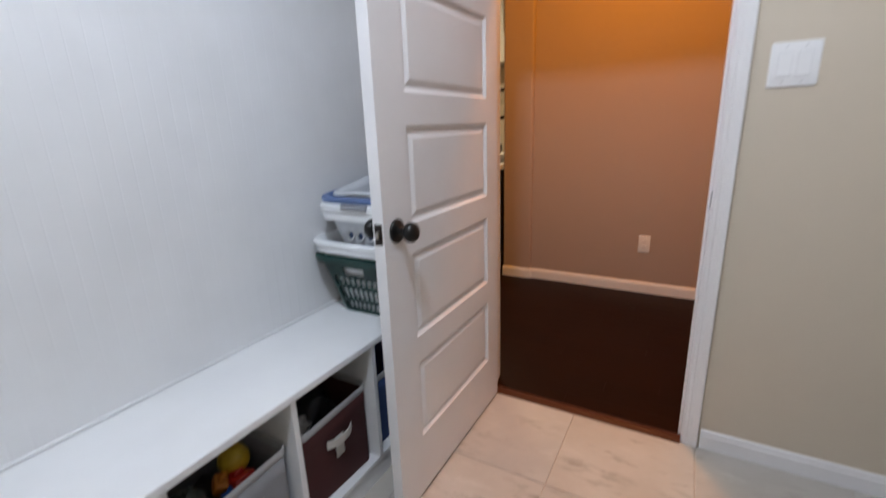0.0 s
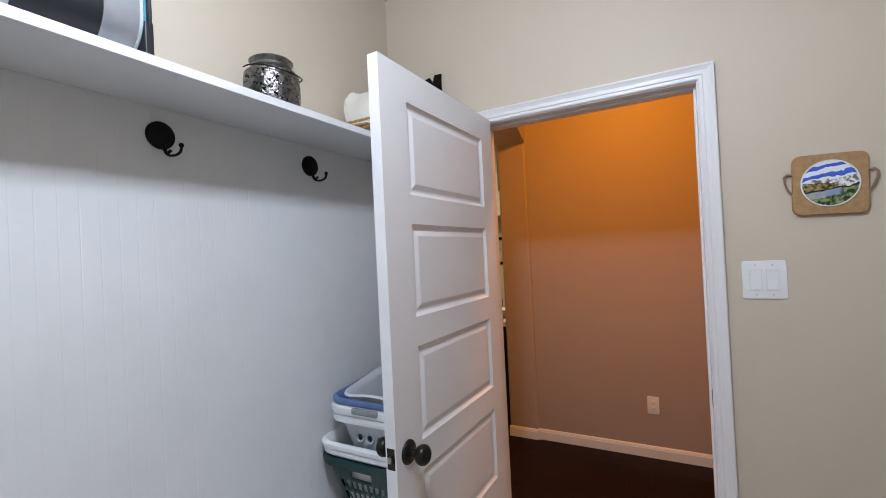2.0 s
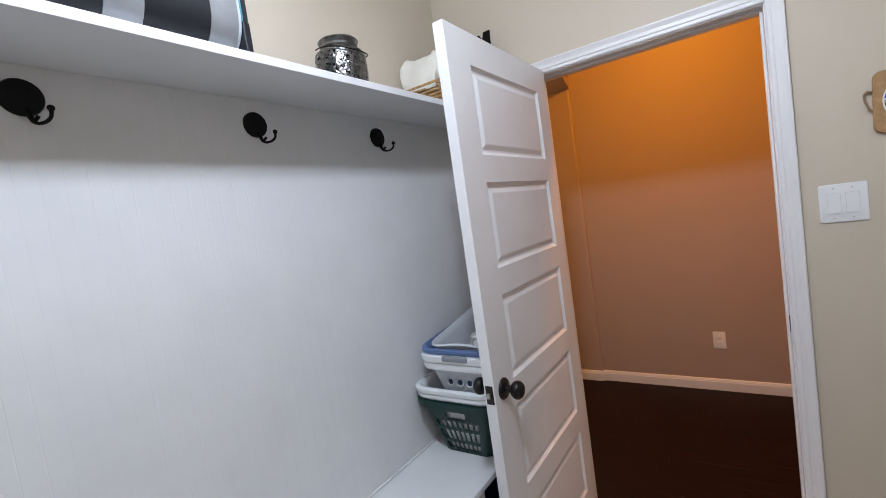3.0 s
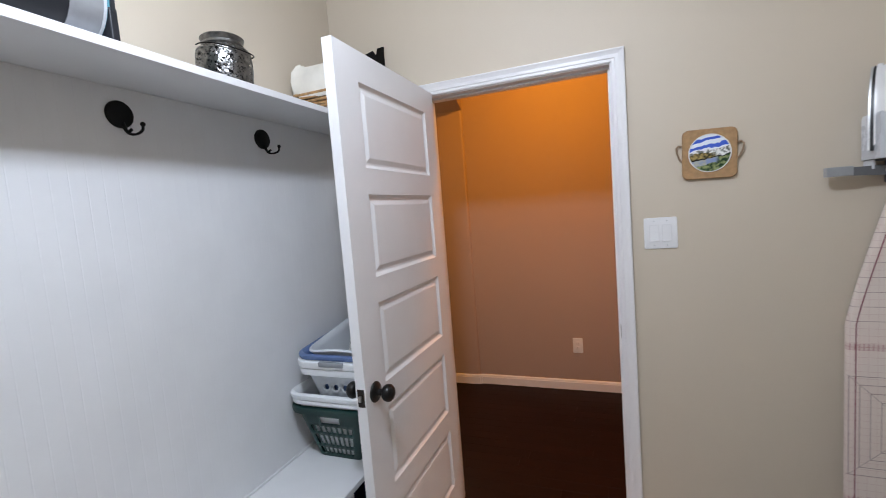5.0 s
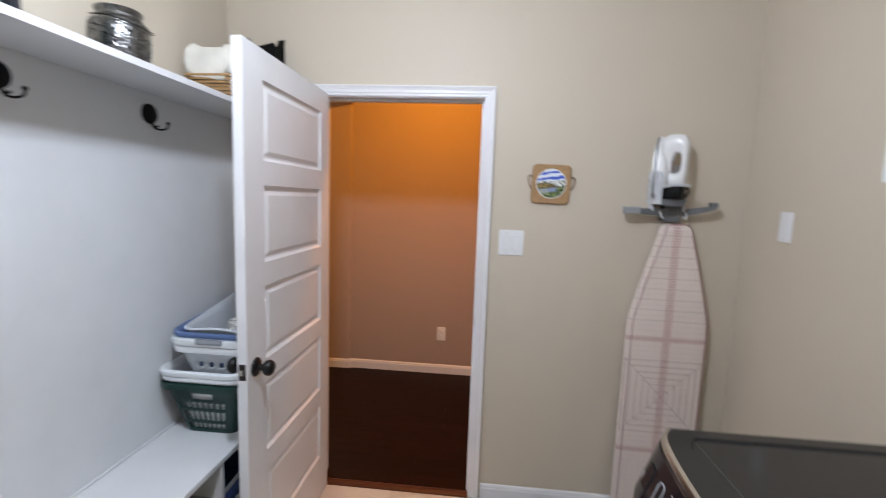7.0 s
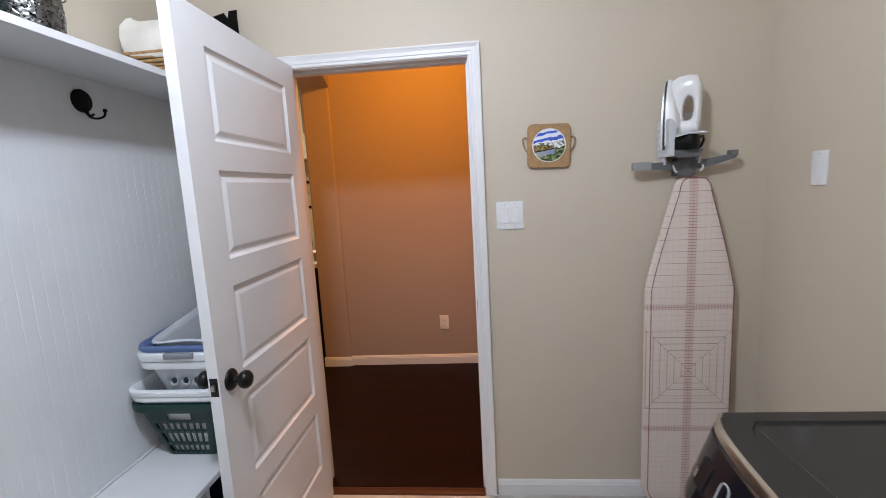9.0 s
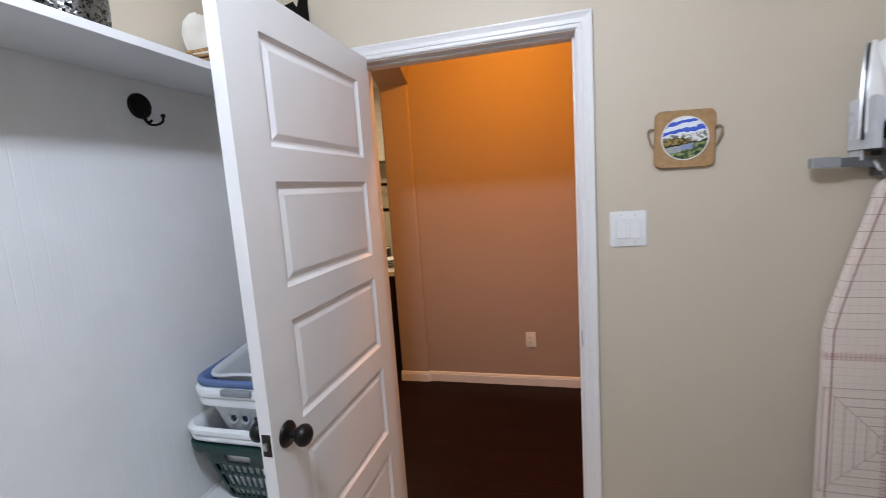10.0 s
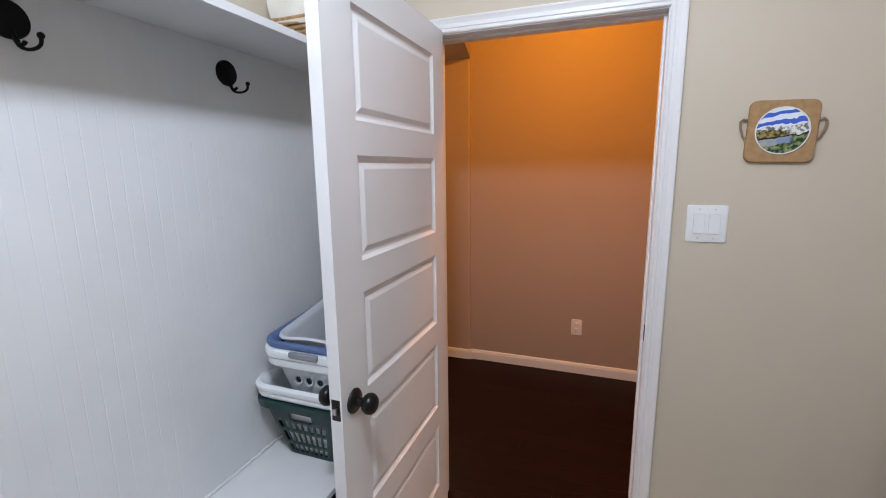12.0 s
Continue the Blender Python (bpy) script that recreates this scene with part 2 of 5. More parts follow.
# door frame: jambs, stops and mitred casing
JY0, JY1 = NORTH - 0.002, HALL_S + 0.002
frame_bm = boxes((DOOR_L - 0.019, DOOR_L, JY0, JY1, 0, DOOR_TOP), (DOOR_R, DOOR_R + 0.019, JY0, JY1, 0, DOOR_TOP), (DOOR_L - 0.019, DOOR_R + 0.019, JY0, JY1, DOOR_TOP, DOOR_TOP + 0.019),
                 (DOOR_L, DOOR_L + 0.009, NORTH + 0.040, NORTH + 0.072, 0, DOOR_TOP - 0.009), (DOOR_R - 0.009, DOOR_R, NORTH + 0.040, NORTH + 0.072, 0, DOOR_TOP - 0.009),
                 (DOOR_L, DOOR_R, NORTH + 0.040, NORTH + 0.072, DOOR_TOP - 0.009, DOOR_TOP), bevel=0.0015)
structure("door_frame", frame_bm, WHITE, "white painted wooden door jamb with stops", "door frame")


def casing(name, y, side):
    """Mitred casing round the opening; side -1 stands out towards the room, 1 towards the hall."""
    prof = [(0.0, 0.0), (0.0, 0.009), (0.004, 0.012), (0.014, 0.012), (0.017, 0.015), (0.030, 0.015), (0.040, 0.018), (0.046, 0.021), (0.050, 0.021), (0.052, 0.017), (0.052, 0.0)]
    bm, e = bmesh.new(), 0.004
    loops = [[(DOOR_L - e - a, y + side * b, 0.0) for a, b in prof], [(DOOR_L - e - a, y + side * b, DOOR_TOP + e + a) for a, b in prof],
             [(DOOR_R + e + a, y + side * b, DOOR_TOP + e + a) for a, b in prof], [(DOOR_R + e + a, y + side * b, 0.0) for a, b in prof]]
    rings(bm, loops)
    return structure(name, bm, WHITE, "white moulded wooden door casing", "trim")


casing("trim_room", NORTH, -1)
casing("trim_hall", HALL_S, 1)


def baseboard(name, a, b, out, high=0.078, mat=WHITE):
    """A baseboard from a to b on the floor, standing out along out."""
    a, b, o = Vector((*a, 0)), Vector((*b, 0)), Vector((*out, 0))
    prof = [(0, 0), (0.013, 0), (0.013, high - 0.022), (0.010, high - 0.018), (0.010, high - 0.012), (0.006, high - 0.003), (0.003, high), (0, high)]
    bm = bmesh.new()
    rings(bm, [[p + o * d + Vector((0, 0, h)) for d, h in prof] for p in (a, b)])
    return structure(name, bm, mat, "white painted wooden baseboard", "baseboard")


baseboard("baseboard_north", (DOOR_R + 0.064, NORTH), (RIGHT, NORTH), (0, -1))
baseboard("baseboard_east", (RIGHT, NORTH - 0.013), (RIGHT, SOUTH), (-1, 0))
baseboard("baseboard_hall", (COL_R, HALL_N), (2.6, HALL_N), (0, -1), 0.082)
baseboard("baseboard_column", (COL_L, HALL_N - 0.022), (COL_R, HALL_N - 0.022), (0, -1), 0.082)
baseboard("baseboard_column_side", (COL_R, HALL_N - 0.022), (COL_R, HALL_N - 0.013), (1, 0), 0.082)
bm = bmesh.new()
rings(bm, [[(x, NORTH - 0.022 + d, h) for d, h in ((0, 0.0), (0.004, 0.006), (0.018, 0.010), (0.040, 0.010), (0.052, 0.006), (0.056, 0.0))] for x in (DOOR_L, DOOR_R)])
structure("threshold", bm, dark_wood("threshold_wood", (0.075, 0.028, 0.016)), "dark brown wooden threshold strip", "threshold")

# ---- the laundry door, standing open ----


def panel_door(width, high, thick, panels, hinge_stile, lock_stile):
    """A moulded door in its own frame: x across the leaf from the hinge, y its thickness, z up."""
    bm = bmesh.new()
    xs = [0.0, hinge_stile, width - lock_stile, width]
    zs = [0.0]
    for lo, hi in panels:
        zs += [lo, hi]
    zs.append(high)
    for side in (-1, 1):
        y0 = side * thick / 2
        for i in range(3):
            for j in range(len(zs) - 1):
                x0, x1, z0, z1 = xs[i], xs[i + 1], zs[j], zs[j + 1]
                if i == 1 and j % 2 == 1:
                    steps = [(0.0, 0.0), (0.003, 0.0035), (0.010, 0.0085), (0.013, 0.0095), (0.019, 0.0095), (0.034, 0.0035), (0.037, 0.0030)]
                    loops = [[(x0 + e, y0 - side * d, z0 + e), (x1 - e, y0 - side * d, z0 + e), (x1 - e, y0 - side * d, z1 - e), (x0 + e, y0 - side * d, z1 - e)] for e, d in steps]
                    rows = rings(bm, loops, True, False)
                    bm.faces.new(rows[-1])
                else:
                    bm.faces.new([bm.verts.new(p) for p in ((x0, y0, z0), (x1, y0, z0), (x1, y0, z1), (x0, y0, z1))])
    h = thick / 2
    for a, b in (((0, 0), (width, 0)), ((width, 0), (width, high)), ((width, high), (0, high)), ((0, high), (0, 0))):
        bm.faces.new([bm.verts.new(p) for p in ((a[0], -h, a[1]), (b[0], -h, b[1]), (b[0], h, b[1]), (a[0], h, a[1]))])
    bmesh.ops.remove_doubles(bm, verts=bm.verts, dist=1e-5)
    return bm


LEAF_W, LEAF_H = 0.780, 2.048
door = empty("door_1", 0.6005, 1.703, 0.012, 0, 0, -90)
tagged(door, "white five-panel wooden door standing open against the bench", "door", kind="structure")
leaf = part("leaf", panel_door(LEAF_W, LEAF_H, 0.035, [(0.218 + 0.363 * k, 0.218 + 0.363 * k + 0.276) for k in range(5)], 0.103, 0.132), WHITE, door)
KNOB_X, KNOB_Z = LEAF_W - 0.058, 0.940
for side in (-1, 1):
    bm = bmesh.new()
    turn = Matrix.Translation((KNOB_X, side * 0.0175, KNOB_Z)) @ pose(0, 0, 0, -90 * side)
    lathe(bm, [(0.0, 0.0), (0.034, 0.0), (0.034, 0.003), (0.031, 0.007), (0.024, 0.010), (0.015, 0.012), (0.0115, 0.016), (0.0115, 0.028), (0.014, 0.031), (0.022, 0.034),
               (0.0265, 0.040), (0.0285, 0.048), (0.0270, 0.056), (0.0215, 0.063), (0.012, 0.067), (0.0, 0.068)], 32, turn)
    part("door_knob", bm, BLACK_METAL, door, "round black knob on a round rose", True)
bm = boxes((LEAF_W - 0.002, LEAF_W + 0.0015, -0.0125, 0.0125, KNOB_Z - 0.029, KNOB_Z + 0.029), bevel=0.0012)
plate = part("latch_plate", bm, DARK_BRONZE, door, "dark bronze latch plate")
bm = boxes((LEAF_W, LEAF_W + 0.010, -0.006, 0.006, KNOB_Z - 0.009, KNOB_Z + 0.009), bevel=0.002)
part("latch_bolt", bm, surface("worn_steel", (0.45, 0.43, 0.40), 0.3, 1.0), plate)
for z in (0.2, 1.0, 1.8):
    bm = bmesh.new()
    lathe(bm, [(0.006, 0), (0.006, 0.09)], 12, Matrix.Translation((-0.004, -0.021, z)))
    part("hinge", bm, DARK_BRONZE, door, "", True)
bm = boxes((DOOR_R - 0.0015, DOOR_R + 0.004, NORTH + 0.006, NORTH + 0.030, 0.925, 0.982), bevel=0.001)
structure("strike_plate", bm, DARK_BRONZE, "dark bronze strike plate in the door jamb", "hardware")

# ---- built-in bench, white back panel and long shelf ----
BENCH_X, BENCH_Z = 0.446, 0.555
PITCH = (NORTH - SOUTH) / 9
cubby = empty("storage_bench", LEFT, SOUTH, 0)
tagged(cubby, "long white built-in bench with open cubbies below", "bench")
cub = Matrix.Translation((-LEFT, -SOUTH, 0))


def bench_part(name, bm, label=""):
    bm.transform(cub)
    return part(name, bm, BOARD_WHITE, cubby, label)


bench_part("seat", boxes((LEFT + 0.003, BENCH_X + 0.006, SOUTH + 0.002, NORTH - 0.002, BENCH_Z - 0.022, BENCH_Z), bevel=0.003))
bench_part("bottom_board", boxes((LEFT + 0.003, BENCH_X - 0.004, SOUTH + 0.002, NORTH - 0.002, 0.075, 0.095), bevel=0.001))
bench_part("plinth", boxes((BENCH_X - 0.028, BENCH_X - 0.010, SOUTH + 0.002, NORTH - 0.002, 0.0, 0.075)))
bench_part("back_rail", boxes((LEFT + 0.0135, LEFT + 0.024, SOUTH + 0.002, NORTH - 0.002, BENCH_Z + 0.0005, BENCH_Z + 0.010), bevel=0.004))
for k in range(10):
    y = NORTH - PITCH * k
    y0, y1 = max(y - 0.009, SOUTH + 0.002), min(y + 0.009, NORTH - 0.002)
    bench_part("divider", boxes((LEFT + 0.003, BENCH_X - 0.002, y0, y1, 0.0955, BENCH_Z - 0.0225), bevel=0.001))
bm, prof, y = bmesh.new(), [], SOUTH + 0.002
while y < NORTH - 0.043:
    prof += [(LEFT + 0.0130, y), (LEFT + 0.0130, y + 0.0370), (LEFT + 0.01265, y + 0.0385), (LEFT + 0.01265, y + 0.0392)]
    y += 0.041
prof += [(LEFT + 0.0130, y), (LEFT + 0.0130, NORTH - 0.001), (LEFT + 0.0005, NORTH - 0.001), (LEFT + 0.0005, SOUTH + 0.002)]
rings(bm, [[(x, yy, z) for x, yy in prof] for z in (BENCH_Z + 0.001, 1.9335)])
structure("back_panel", bm, BOARD_WHITE, "white beadboard panel with fine grooves between bench and shelf", "wall panel")
SHELF_X, SHELF_Z = 0.351, 1.955
shelf = empty("wall_shelf", LEFT, 0, SHELF_Z - 0.021)
tagged(shelf, "long white wooden shelf above black coat hooks", "shelf")
bm = boxes((0.001, SHELF_X - LEFT, SOUTH + 0.002, NORTH - 0.002, 0.0, 0.021), bevel=0.002)
part("shelf_board", bm, BOARD_WHITE, shelf)
part("edge_band", boxes((SHELF_X - LEFT + 0.0002, SHELF_X - LEFT + 0.0024, SOUTH + 0.002, NORTH - 0.002, -0.0005, 0.0215), bevel=0.0008), WHITE, shelf, "glossier white front edging")


HOOK_BLACK = surface("matt_black_iron", (0.004, 0.004, 0.004), 0.5, relief=0.05, spec=0.18)


def coat_hook(y, z, turn=16):
    """Round black plate with a curled hook; local x stands out from the wall."""
    ob = empty("coat_hook", LEFT + 0.0132, y, z)
    tagged(ob, "black iron coat hook on a round plate", "hook", "hooks under the shelf")
    bm = bmesh.new()
    lathe(bm, [(0.0, 0.0), (0.0375, 0.0), (0.0375, 0.006), (0.035, 0.010), (0.020, 0.013), (0.0, 0.014)], 32, pose(0, 0, 0, 0, 90, 0))
    part("back_plate", bm, HOOK_BLACK, ob, "", True)
    bm = bmesh.new()
    pts = [(0.008, 0, -0.020), (0.012, 0, -0.034), (0.016, 0, -0.042)] + [(0.041 + 0.026 * math.cos(radians(a)), 0, -0.043 + 0.015 * math.sin(radians(a))) for a in range(195, 361, 15)] + [(0.068, 0, -0.036)]
    tube(bm, pts, [0.0050] * 3 + [0.0036] * (len(pts) - 3), 8)
    bmesh.ops.create_uvsphere(bm, u_segments=12, v_segments=8, radius=0.0068, matrix=Matrix.Translation((0.068, 0, -0.033)))
    bm.transform(pose(0, 0, 0, 0, 0, turn))
    part("hook_arm", bm, HOOK_BLACK, ob, "", True)
    bm = bmesh.new()
    tube(bm, [(0.010, 0, -0.036), (0.016, 0, -0.046), (0.026, 0, -0.049), (0.034, 0, -0.043)], 0.004, 8)
    bm.transform(pose(0, 0, 0, 0, 0, turn))
    part("hook_curl", bm, HOOK_BLACK, ob, "", True)
    return ob


coat_hook(0.112, 1.866, 24)
coat_hook(0.630, 1.858)
coat_hook(1.166, 1.856)

# ---- front-loading washer ----
W_X, W_Y0, W_Y1, W_Z = 1.872, -0.032, 0.672, 1.000
GREY_STEEL = surface("dark_grey_enamel", (0.022, 0.021, 0.021), 0.14, metal=0.0, vary=0.03, relief=0.02, grain=400, spec=0.40)
GLOSS_BLACK = surface("gloss_black_panel", (0.010, 0.010, 0.014), 0.12, vary=0.0, relief=0.0)
CHAMPAGNE = surface("champagne_metal", (0.78, 0.71, 0.64), 0.24, metal=1.0, relief=0.02)
COPPER = surface("copper_trim", (0.72, 0.42, 0.28), 0.22, metal=1.0, relief=0.02)
CHROME = surface("chrome", (0.75, 0.75, 0.76), 0.10, metal=1.0, vary=0.01, relief=0.0)
washer = empty("washing_machine", (W_X + RIGHT) / 2, (W_Y0 + W_Y1) / 2, 0)
tagged(washer, "dark grey front-loading washing machine with bowed black control panel", "washing machine")
wm = Matrix.Translation((-(W_X + RIGHT) / 2, -(W_Y0 + W_Y1) / 2, 0))


def w_part(name, bm, mat, label="", smooth=False, parent=None):
    bm.transform(wm)
    return part(name, bm, mat, parent or washer, label, smooth)


def bow(y):
    """How far the front swells at y."""
    s = (y - W_Y0) / (W_Y1 - W_Y0) * 2 - 1
    return 0.030 * (1 - s * s) - 0.026 * abs(s) ** 12


YS = [W_Y0 + (W_Y1 - W_Y0) * k / 24 for k in range(25)]
W_BACK = RIGHT - 0.035


def front_band(prof, cap=True):
    """A band across the front: (depth in front of the bowed line, height) pairs swept over the width."""
    bm = bmesh.new()
    rings(bm, [[(W_X - bow(y) - d, y, z) for d, z in prof] for y in YS])
    return bm


def top_sheet():
    bm = bmesh.new()
    for lo, hi, inset in ((W_Z - 0.030, W_Z, 0.0),):
        out = [(W_X - bow(y) + 0.012, y) for y in YS] + [(W_BACK, W_Y1), (W_BACK, W_Y0)]
        bot, top = [bm.verts.new((x, y, lo)) for x, y in out], [bm.verts.new((x, y, hi)) for x, y in out]
        bm.faces.new(bot[::-1])
        n = len(out)
        for k in range(n):
            bm.faces.new((bot[k], bot[(k + 1) % n], top[(k + 1) % n], top[k]))
        rim = [(W_X - bow(y) + 0.055, W_Y0 + 0.035 + (y - W_Y0) * (W_Y1 - W_Y0 - 0.07) / (W_Y1 - W_Y0)) for y in YS] + [(W_BACK - 0.045, W_Y1 - 0.035), (W_BACK - 0.045, W_Y0 + 0.035)]
        cx, cy = sum(p[0] for p in rim) / n, sum(p[1] for p in rim) / n
        prev = top
        for shrink, z in ((1.0, hi), (0.985, hi - 0.005), (0.975, hi - 0.006)):
            ring_now = [bm.verts.new((cx + (x - cx) * shrink, cy + (y - cy) * shrink, z)) for x, y in rim]
            for k in range(n):
                bm.faces.new((prev[k], prev[(k + 1) % n], ring_now[(k + 1) % n], ring_now[k]))
            prev = ring_now
        bm.faces.new(prev)
    return bm


w_part("top_panel", top_sheet(), GREY_STEEL, "glossy dark grey top with a raised rim")
w_part("cabinet", boxes((W_X + 0.020, W_BACK, W_Y0 + 0.004, W_Y1 - 0.004, 0.03, W_Z - 0.031), bevel=0.004), GREY_STEEL)
w_part("front_panel", front_band([(-0.024, 0.03), (0.042, 0.03), (0.050, 0.04), (0.050, 0.825), (-0.024, 0.825)]), GREY_STEEL, "", True)
w_part("top_trim", front_band([(-0.0115, W_Z - 0.022), (0.000, W_Z - 0.022), (0.002, W_Z - 0.012), (-0.002, W_Z - 0.001), (-0.0115, W_Z + 0.0008)]), CHAMPAGNE, "champagne metal strip along the front edge", True)
control = w_part("control_panel", front_band([(-0.022, 0.838), (0.052, 0.838), (0.056, 0.846), (0.052, 0.860), (0.006, W_Z - 0.0225), (-0.022, W_Z - 0.0225)]), GLOSS_BLACK, "gloss black slanted control panel", True)
w_part("lower_trim", front_band([(-0.02, 0.8255), (0.052, 0.8255), (0.0565, 0.831), (0.053, 0.8355), (-0.02, 0.8375)]), COPPER, "copper strip below the control panel", True)


def on_panel(y, z, out=0.0):
    """A pose on the control panel: local z stands out, y up along it."""
    d = 0.052 - 0.046 * (z - 0.860) / (W_Z - 0.0225 - 0.860)
    slope = math.degrees(math.atan(0.046 / (W_Z - 0.0225 - 0.860)))
    s = (y - W_Y0) / (W_Y1 - W_Y0) * 2 - 1
    turn = math.degrees(math.atan(0.030 * 2 * s * 2 / (W_Y1 - W_Y0)))
    return Matrix.Translation((W_X - bow(y) - d - out, y, z)) @ pose(0, 0, 0, 0, 0, -turn) @ pose(0, 0, 0, 90, 0, -90) @ pose(0, 0, 0, -slope)


def panel_piece(name, y, z, w, h, deep, mat, label=""):
    bm = bmesh.new()
    m = on_panel(y, z, -0.004)
    box(bm, -w / 2, w / 2, -h / 2, h / 2, 0, deep + 0.004, 0.0012, 1)
    bm.transform(m)
    return w_part(name, bm, mat, label, False, control)


# selector dial with its ring, button bars, small display
bm = bmesh.new()
lathe(bm, [(0.0, -0.004), (0.044, -0.004), (0.044, 0.003), (0.042, 0.007), (0.041, 0.012), (0.039, 0.016), (0.034, 0.017), (0.033, 0.0135), (0.0, 0.0130)], 40, on_panel(0.395, 0.915))
w_part("dial", bm, CHROME, "large chrome selector dial", True, control)
bm = bmesh.new()
lathe(bm, [(0.0, 0.0132), (0.0325, 0.0132), (0.031, 0.0145), (0.0, 0.0150)], 32, on_panel(0.395, 0.915))
w_part("dial_face", bm, GLOSS_BLACK, "black dial face", True, control)
BAR = surface("pale_button_print", (0.55, 0.57, 0.60), 0.3, relief=0.0)
for k in range(5):
    panel_piece("cycle_mark", 0.452 + 0.010 * (k % 2), 0.872 + 0.020 * k, 0.026, 0.0032, 0.0008, BAR)
    for m in range(2):
        panel_piece("button", 0.316 - 0.052 * m, 0.874 + 0.0195 * k, 0.044, 0.0022, 0.0010, BAR)
        panel_piece("button_light", 0.310 - 0.052 * m, 0.874 + 0.0195 * k, 0.012, 0.0046, 0.0012, BAR)
bm = bmesh.new()
tube(bm, [on_panel(0.510 + x, 0.915 + z, 0.001).translation for x, z in rounded(0.030, 0.066, 0.012, 5)], 0.0014, 6, True)
w_part("cycle_outline", bm, BAR, "", False, control)
panel_piece("display_screen", 0.150, 0.915, 0.085, 0.070, 0.0012, surface("blue_display", (0.02, 0.05, 0.22), 0.1, relief=0.0, vary=0.0), "dark blue display")
bm = bmesh.new()
tube(bm, [on_panel(0.150 + x, 0.915 + z * 0.9, 0.001).translation for x, z in rounded(0.100, 0.095, 0.012, 5)], 0.0016, 6, True)
w_part("display_frame", bm, CHROME, "", False, control)
panel_piece("power_button", 0.618, 0.902, 0.020, 0.020, 0.004, CHROME)
panel_piece("detergent_pull", 0.585, 0.915, 0.040, 0.060, 0.003, GLOSS_BLACK)
# highlight along the top crease, put in as a thin strip of lighter grey
w_part("top_crease", boxes((W_X + 0.075, W_X + 0.0765, W_Y0 + 0.05, W_Y1 - 0.06, W_Z - 0.0062, W_Z - 0.0055)), surface("crease_highlight_enamel", (0.055, 0.055, 0.055), 0.3, relief=0.0), "pale painted highlight along the top crease")
# round door
bm = bmesh.new()
DY, DZ = 0.320, 0.578
dm = Matrix.Translation((W_X - 0.112, DY, DZ)) @ pose(0, 0, 0, 0, -90, 0)
lathe(bm, [(0.272, -0.07), (0.288, -0.02), (0.290, 0.0), (0.288, 0.02), (0.276, 0.036), (0.252, 0.044), (0.234, 0.038), (0.217, 0.024), (0.217, 0.0)], 64, dm, False)
w_part("door_ring", bm, CHROME, "chrome ring round the drum door", True)
bm = bmesh.new()
lathe(bm, [(0.217, 0.020), (0.205, 0.030), (0.175, 0.034), (0.10, 0.040), (0.0, 0.042)], 48, dm, False)
w_part("door_glass", bm, surface("smoked_door_window", (0.35, 0.35, 0.36), 0.08, relief=0.0), "pale smoked drum window", True)
for x in (W_X + 0.06, W_BACK - 0.06):
    for y in (W_Y0 + 0.06, W_Y1 - 0.06):
        bm = bmesh.new()
        lathe(bm, [(0.02, 0.0), (0.022, 0.008), (0.012, 0.012), (0.012, 0.031)], 14, Matrix.Translation((x, y, 0)))
        w_part("foot", bm, BLACK_METAL)

# ---- open wall cabinet over the washer ----
C_X, C_Y0, C_Y1, C_Z0, C_Z1 = 2.256, -0.26, 0.591, 1.638, 2.256
cab = empty("wall_cabinet", C_X, C_Y0, C_Z0)
tagged(cab, "white open-fronted wall cabinet with detergent bottles", "cabinet")
cm = Matrix.Translation((-C_X, -C_Y0, -C_Z0))
for nm, d in (("bottom_board", (C_X, RIGHT - 0.001, C_Y0 + 0.0185, C_Y1 - 0.0185, C_Z0, C_Z0 + 0.018)), ("top_board", (C_X, RIGHT - 0.001, C_Y0 + 0.0185, C_Y1 - 0.0185, C_Z1 - 0.018, C_Z1)),
              ("side_panel", (C_X, RIGHT - 0.001, C_Y1 - 0.018, C_Y1, C_Z0, C_Z1)), ("side_panel", (C_X, RIGHT - 0.001, C_Y0, C_Y0 + 0.018, C_Z0, C_Z1)),
              ("back_board", (RIGHT - 0.012, RIGHT - 0.002, C_Y0 + 0.0185, C_Y1 - 0.0185, C_Z0 + 0.0185, C_Z1 - 0.0185))):
    bm = boxes(d, bevel=0.0012)
    bm.transform(cm)
    part(nm, bm, BOARD_WHITE, cab)


# ---- detergent bottles in the cabinet ----
BOTTLE_WHITE = surface("white_bottle_plastic", (0.62, 0.64, 0.68), 0.28, vary=0.01, relief=0.0)
LABEL_BLUE = surface("blue_label", (0.33, 0.33, 0.54), 0.4, vary=0.05, relief=0.0)
LABEL_LILAC = surface("lilac_label", (0.62, 0.64, 0.80), 0.4, vary=0.1, scale=40, relief=0.0)
BLACK_PLASTIC = surface("black_plastic", (0.012, 0.012, 0.014), 0.3, relief=0.03)


